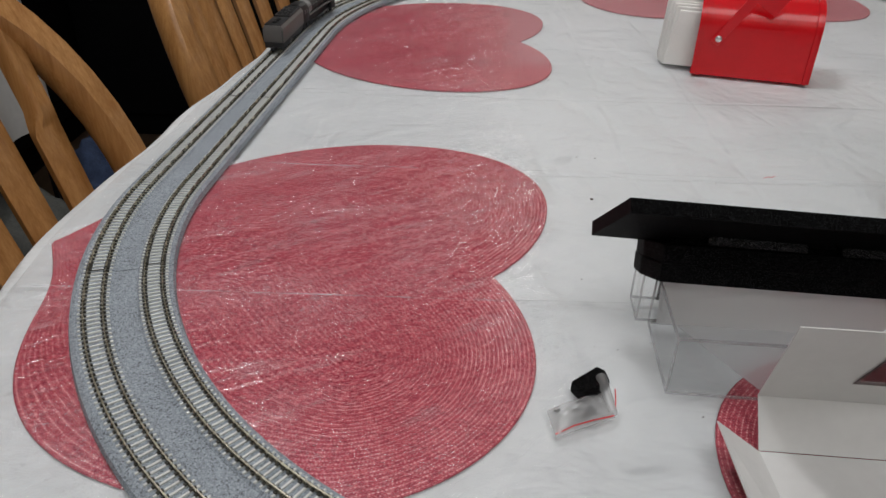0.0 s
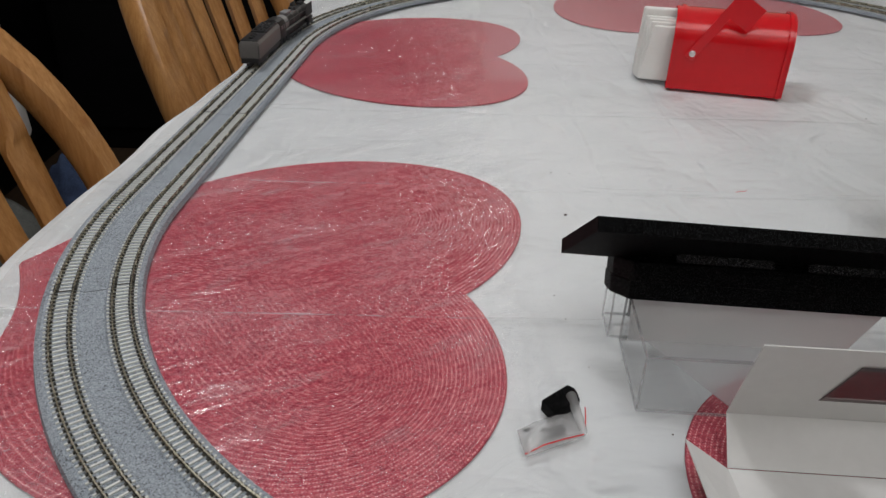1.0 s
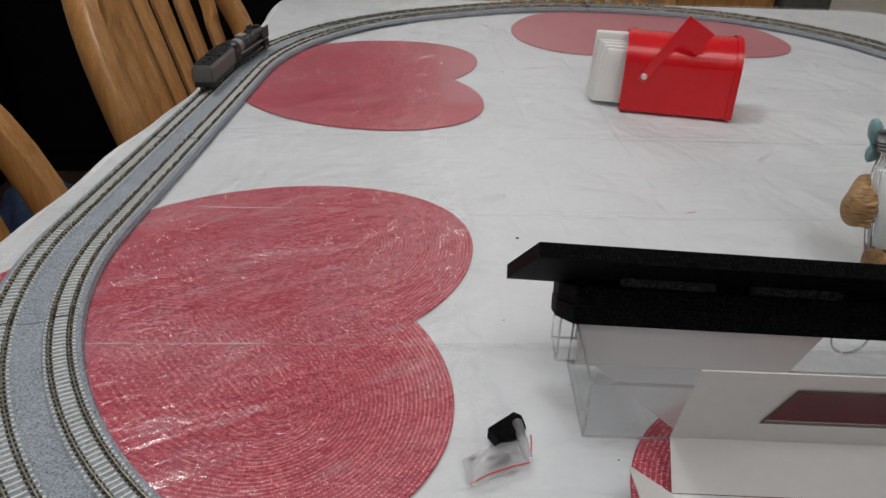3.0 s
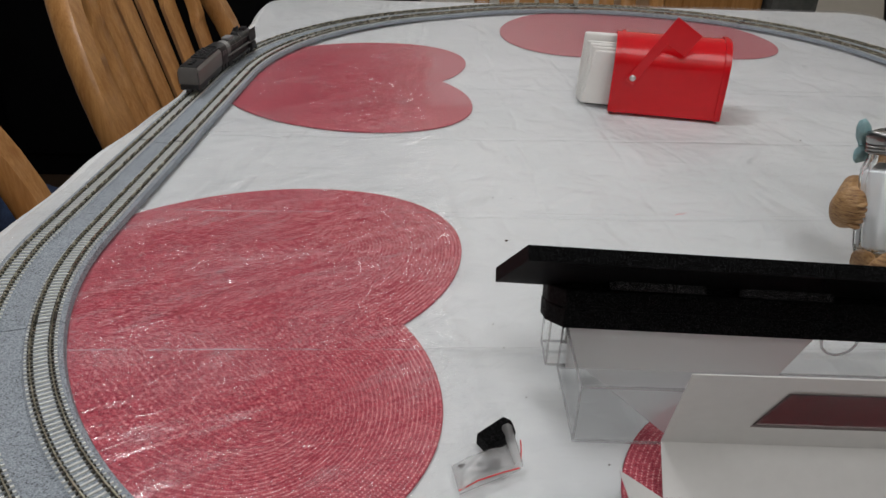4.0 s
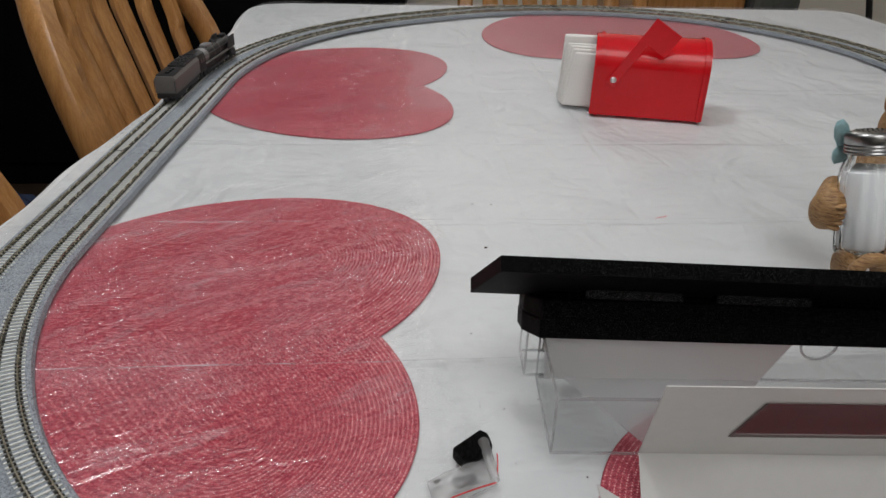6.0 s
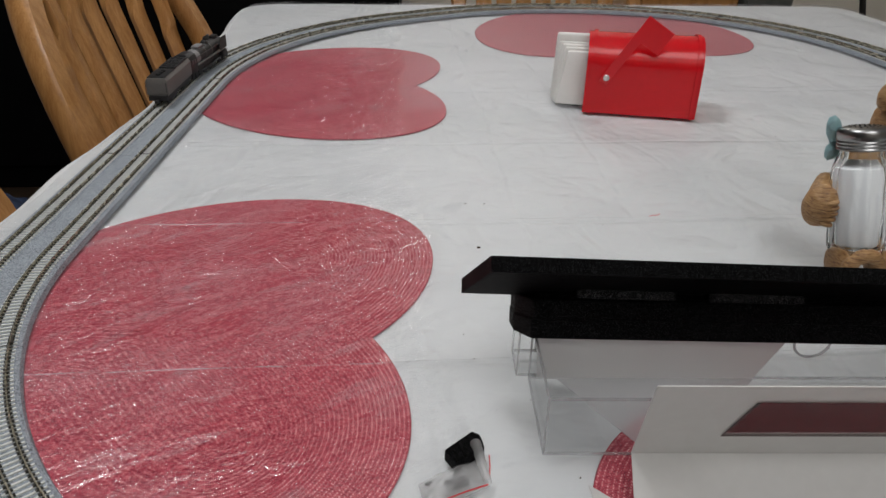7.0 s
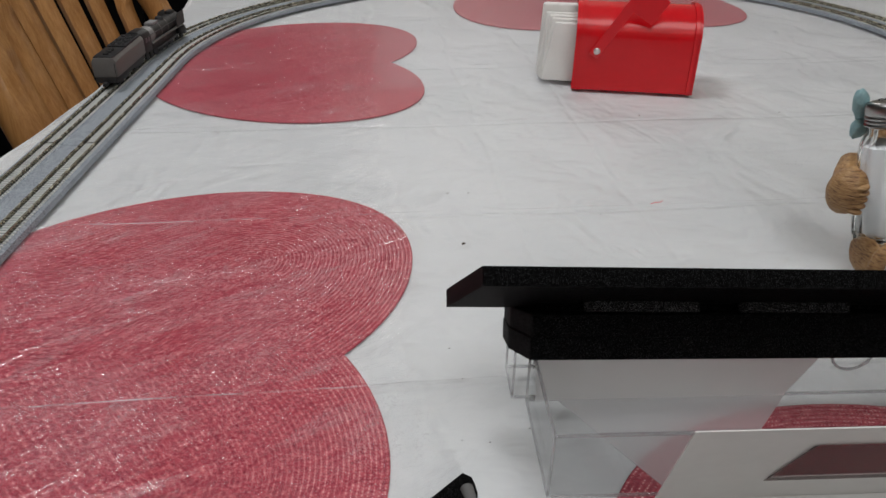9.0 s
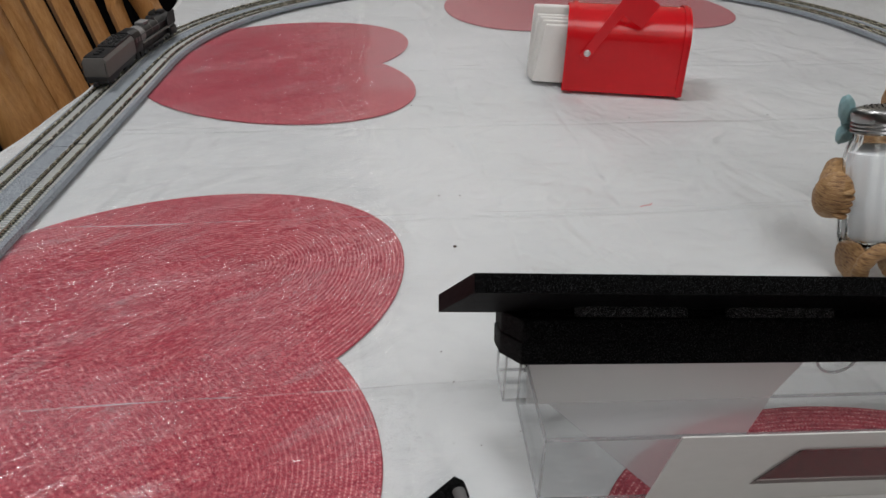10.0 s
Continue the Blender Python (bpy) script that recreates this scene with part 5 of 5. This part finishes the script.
def build_crumbs():
    rng = random.Random(11)
    spots = [(0.0740, 0.1030, 1.3), (0.0680, 0.3690, 0.9), (0.087, 0.174, 0.7), (0.072, 0.175, 0.7), (0.401, 0.324, 0.8), (0.265, 0.323, 0.7), (0.0945, -0.1155, 0.5)]
    spots += [(rng.uniform(0.05, 0.12), rng.uniform(-0.14, 0.0), rng.uniform(0.3, 0.5)) for _ in range(9)]
    spots += [(rng.uniform(0.06, 0.45), rng.uniform(0.1, 0.6), rng.uniform(0.3, 0.55)) for _ in range(12)]
    for x, y, r in spots:
        bm = bmesh.new()
        bmesh.ops.create_icosphere(bm, subdivisions=1, radius=0.001 * r)
        for v in bm.verts:
            v.co = Vector((v.co.x * rng.uniform(0.7, 1.5), v.co.y * rng.uniform(0.6, 1.2), v.co.z * 0.6))
        ob = part("crumb", bm, CRUMB, None)
        ob.location = (x, y, T + cover_height(x, y) + 0.0003)
        tagged(ob, "tiny dark crumb lying on the plastic sheet", "crumb", "crumbs")
    bm = tube(bmesh.new(), [(0.212, 0.146, 0.0013), (0.216, 0.1475, 0.0016), (0.2195, 0.1478, 0.0014), (0.222, 0.1505, 0.0013)], 0.00025, 5)
    ob = part("thread", bm, RED_LINE, None)
    ob.location = (0, 0, T)
    tagged(ob, "short thin reddish thread lying on the plastic", "thread")


build_crumbs()


# ---------------------------------------------------------------- chairs
def build_chair(at, label):
    """Bow-back chair; the origin is on the floor under the middle of its back, facing +x (local)."""
    ch = thing("dining_chair", at, label, "chair", "chairs round the table")
    def back(v, h):
        """A point of the back: v across (-1..1), h metres above the seat."""
        bow = 0.035 * v * v
        return Vector((-0.02 + bow - 0.30 * (h - 0.1), 0.190 * v, 0.45 + h))
    # bent hoop, flat in section
    line = [(0.93, 0.0), (0.99, 0.06), (1.04, 0.12), (1.06, 0.17)] + [(1.06 * math.copysign(abs(math.cos(a)) ** 0.86, math.cos(a)), 0.22 + 0.24 * math.sin(a) ** 0.88) for a in [math.pi * k / 24 for k in range(25)]] + [(-1.06, 0.17), (-1.04, 0.12), (-0.99, 0.06), (-0.93, 0.0)]
    bm = bmesh.new()
    cs = [back(v, h) for v, h in line]
    rings = []
    for i, c in enumerate(cs):
        d = (cs[min(i + 1, len(cs) - 1)] - cs[max(i - 1, 0)]).normalized()
        face = Vector((1, 0, 0.30)) - d * d.dot(Vector((1, 0, 0.30)))
        face.normalize()
        wide = face.cross(d)
        rings.append([bm.verts.new(c + wide * 0.017 * p + face * 0.014 * q) for p, q in ((-1, -0.5), (-0.7, -1), (0.7, -1), (1, -0.5), (1, 0.5), (0.7, 1), (-0.7, 1), (-1, 0.5))])
    for p, q in zip(rings, rings[1:]):
        for k in range(8):
            bm.faces.new((p[k], p[(k + 1) % 8], q[(k + 1) % 8], q[k]))
    bm.faces.new(rings[0])
    bm.faces.new(rings[-1])
    bmesh.ops.recalc_face_normals(bm, faces=bm.faces[:])
    smooth(part("bow_rail", bm, OAK, ch), 50)
    for v in (-0.78, -0.52, -0.26, 0.0, 0.26, 0.52, 0.78):
        top = 0.22 + 0.235 * math.sqrt(max(0.05, 1 - (v / 1.06) ** 2))
        bm = bmesh.new()
        rows = []
        for k in range(45):
            f = k / 44
            h = 0.0 + (top + 0.004) * f
            thick = min(1, max(0, (f - 0.78) / 0.04))          # the flat blade ends and a stout neck goes on to the bow
            width, front = 0.0178 - 0.0073 * thick - 0.0015 * max(0, 0.7 - f), 0.0035 + 0.0055 * thick
            c = back(v * (0.86 + 0.14 * f), h)
            rows.append([bm.verts.new(c + Vector((dx, dy * width, 0))) for dx, dy in ((-0.008, -0.8), (front - 0.004, -1), (front, -0.75), (front, 0.75), (front - 0.004, 1), (-0.008, 0.8))])
        for a, b in zip(rows, rows[1:]):
            for i in range(6):
                bm.faces.new((a[i], a[(i + 1) % 6], b[(i + 1) % 6], b[i]))
        bm.faces.new(rows[0][::-1])
        bm.faces.new(rows[-1])
        bmesh.ops.recalc_face_normals(bm, faces=bm.faces[:])
        smooth(part("slat", bm, OAK, ch), 45)
    bm = prism(bmesh.new(), [(-0.03, -0.19), (0.06, -0.215), (0.30, -0.225), (0.40, -0.19), (0.42, 0.0), (0.40, 0.19), (0.30, 0.225), (0.06, 0.215), (-0.03, 0.19)], (0, 0, 0.42), (1, 0, 0), (0, 1, 0), (0, 0, 0.035), 0.012)
    smooth(part("seat", bm, OAK, ch), 60)
    for x, y, sx, sy in ((0.04, -0.15, -0.05, -0.05), (0.04, 0.15, -0.05, 0.05), (0.34, -0.16, 0.04, -0.04), (0.34, 0.16, 0.04, 0.04)):
        bm = tube(bmesh.new(), [(x + sx, y + sy, 0), (x + sx * 0.6, y + sy * 0.6, 0.16), (x + sx * 0.3, y + sy * 0.3, 0.3), (x, y, 0.425)], [0.013, 0.02, 0.022, 0.015], 12)
        smooth(part("leg", bm, OAK, ch), 60)
    for side in (-1, 1):
        bm = tube(bmesh.new(), [(0.01, side * 0.18, 0.18), (0.19, side * 0.185, 0.18), (0.365, side * 0.185, 0.18)], [0.009, 0.013, 0.009], 10)
        smooth(part("stretcher", bm, OAK, ch), 60)
    return ch


build_chair(pose(-0.325, 0.062, 0, 0, 0, -4), "golden oak bow-back dining chair tucked under the table's side")
build_chair(pose(-0.273, 0.653, 0, 0, 0, -9.4), "golden oak bow-back dining chair pushed against the table's side")
build_chair(pose(0.38, 1.33, 0, 0, 0, -90), "golden oak slat-back dining chair at the table's far end")


# ---------------------------------------------------------------- beyond the table
def build_background():
    # plain black cabinet stands in for the unidentified dark background on this side
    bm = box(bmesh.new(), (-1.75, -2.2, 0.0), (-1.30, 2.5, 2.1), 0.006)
    cab = thing("dark_cabinet", (0, 0, 0), "tall black cabinet standing in for the dark background", "cabinet")
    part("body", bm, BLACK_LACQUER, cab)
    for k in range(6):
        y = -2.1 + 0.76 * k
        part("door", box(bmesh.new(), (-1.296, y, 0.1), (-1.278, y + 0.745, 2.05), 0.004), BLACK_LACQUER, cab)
    # upper half is unseen, added so the film mirrors black over the mats
    cab2 = thing("black_cupboard", (0, 0, 0), "black cupboard against the far wall, upper part added unseen", "cupboard")
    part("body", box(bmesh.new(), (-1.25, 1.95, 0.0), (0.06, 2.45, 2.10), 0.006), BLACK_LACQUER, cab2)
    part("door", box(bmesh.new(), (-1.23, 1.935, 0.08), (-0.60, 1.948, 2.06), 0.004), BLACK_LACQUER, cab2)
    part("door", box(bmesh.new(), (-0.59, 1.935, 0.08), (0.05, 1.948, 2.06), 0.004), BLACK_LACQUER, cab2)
    ob = part("trim", box(bmesh.new(), (0.075, 2.3, 0), (0.105, 2.598, 2.1), 0.003), CEIL_PAINT, None)
    tagged(ob, "white painted upright trim by the cupboard", "trim", kind="structure")
    wc = thing("wooden_cabinet", (0, 0, 0), "brown wooden cabinet behind the far chair", "cabinet")
    part("body", box(bmesh.new(), (0.72, 1.75, 0), (1.02, 2.3, 0.95), 0.006), OAK, wc)
    part("door", box(bmesh.new(), (0.735, 1.735, 0.06), (1.005, 1.748, 0.92), 0.004), OAK, wc)
    ob = part("dark_bin", box(bmesh.new(), (1.03, 1.72, 0), (1.17, 1.95, 0.85), 0.02), GREY_FABRIC, None)
    tagged(ob, "dark grey bin standing by the wooden cabinet", "bin")
    # pale cloth hanging beside the cabinet, with soft folds
    bm = bmesh.new()
    rows = []
    for i in range(30):
        f = i / 29
        y = 0.62 + 0.44 * f
        rows.append([bm.verts.new((-0.86 + 0.012 * math.sin(16 * f) + dx, y - 0.05 * (z - 0.42), z)) for z in (0.42, 0.8, 1.3) for dx in (0, -0.004)])
    for a, b in zip(rows, rows[1:]):
        for p, q in ((0, 2), (2, 4), (3, 1), (5, 3), (1, 0), (4, 5)):
            bm.faces.new((a[p], a[q], b[q], b[p]))
    bm.faces.new([rows[0][k] for k in (0, 1, 3, 5, 4, 2)])
    bm.faces.new([rows[-1][k] for k in (0, 2, 4, 5, 3, 1)])
    bmesh.ops.recalc_face_normals(bm, faces=bm.faces[:])
    st = thing("towel_stand", (0, 0, 0), "pale cloth hung over a dark stand", "towel stand")
    smooth(part("pale_cloth", bm, CURTAIN, st, "pale grey hanging cloth"), 60)
    bm = box(bmesh.new(), (-0.885, 0.60, 1.28), (-0.845, 1.04, 1.30), 0.004)
    box(bm, (-0.875, 0.60, 0.0), (-0.866, 0.62, 1.28))
    box(bm, (-0.875, 1.00, 0.0), (-0.866, 1.02, 1.28))
    box(bm, (-0.98, 0.60, 0.0), (-0.74, 0.62, 0.02))
    box(bm, (-0.98, 1.00, 0.0), (-0.74, 1.02, 0.02))
    part("stand", bm, BLACK_LACQUER, st)
    for at, r, m, label in (((-0.88, 1.24, 0.14), (0.09, 0.12, 0.14), BLUE_FABRIC, "navy blue cloth bag heaped on the floor"), ((-0.90, 0.92, 0.15), (0.12, 0.12, 0.15), GREY_FABRIC, "grey cloth bag heaped on the floor")):
        bm = bmesh.new()
        blob(bm, at, r, sub=4, ruff=0.22, freq=7)
        for v in bm.verts:
            v.co.z = max(0.0, v.co.z)
        tagged(smooth(part("cloth_bag", bm, m, None), 80), label, "bag")
    bm = tube(bmesh.new(), [(1.05, 1.50, 0.95), (1.15, 1.50, 0.82), (1.21, 1.50, 0.73), (1.235, 1.50, 0.64), (1.24, 1.50, 0.45), (1.2, 1.52, 0.2), (1.2, 1.6, 0.006), (1.2, 2.59, 0.006)], 0.008, 10)
    tagged(smooth(part("power_cable", bm, CABLE, None), 70), "black power cable hanging behind the table's corner", "cable")


build_background()
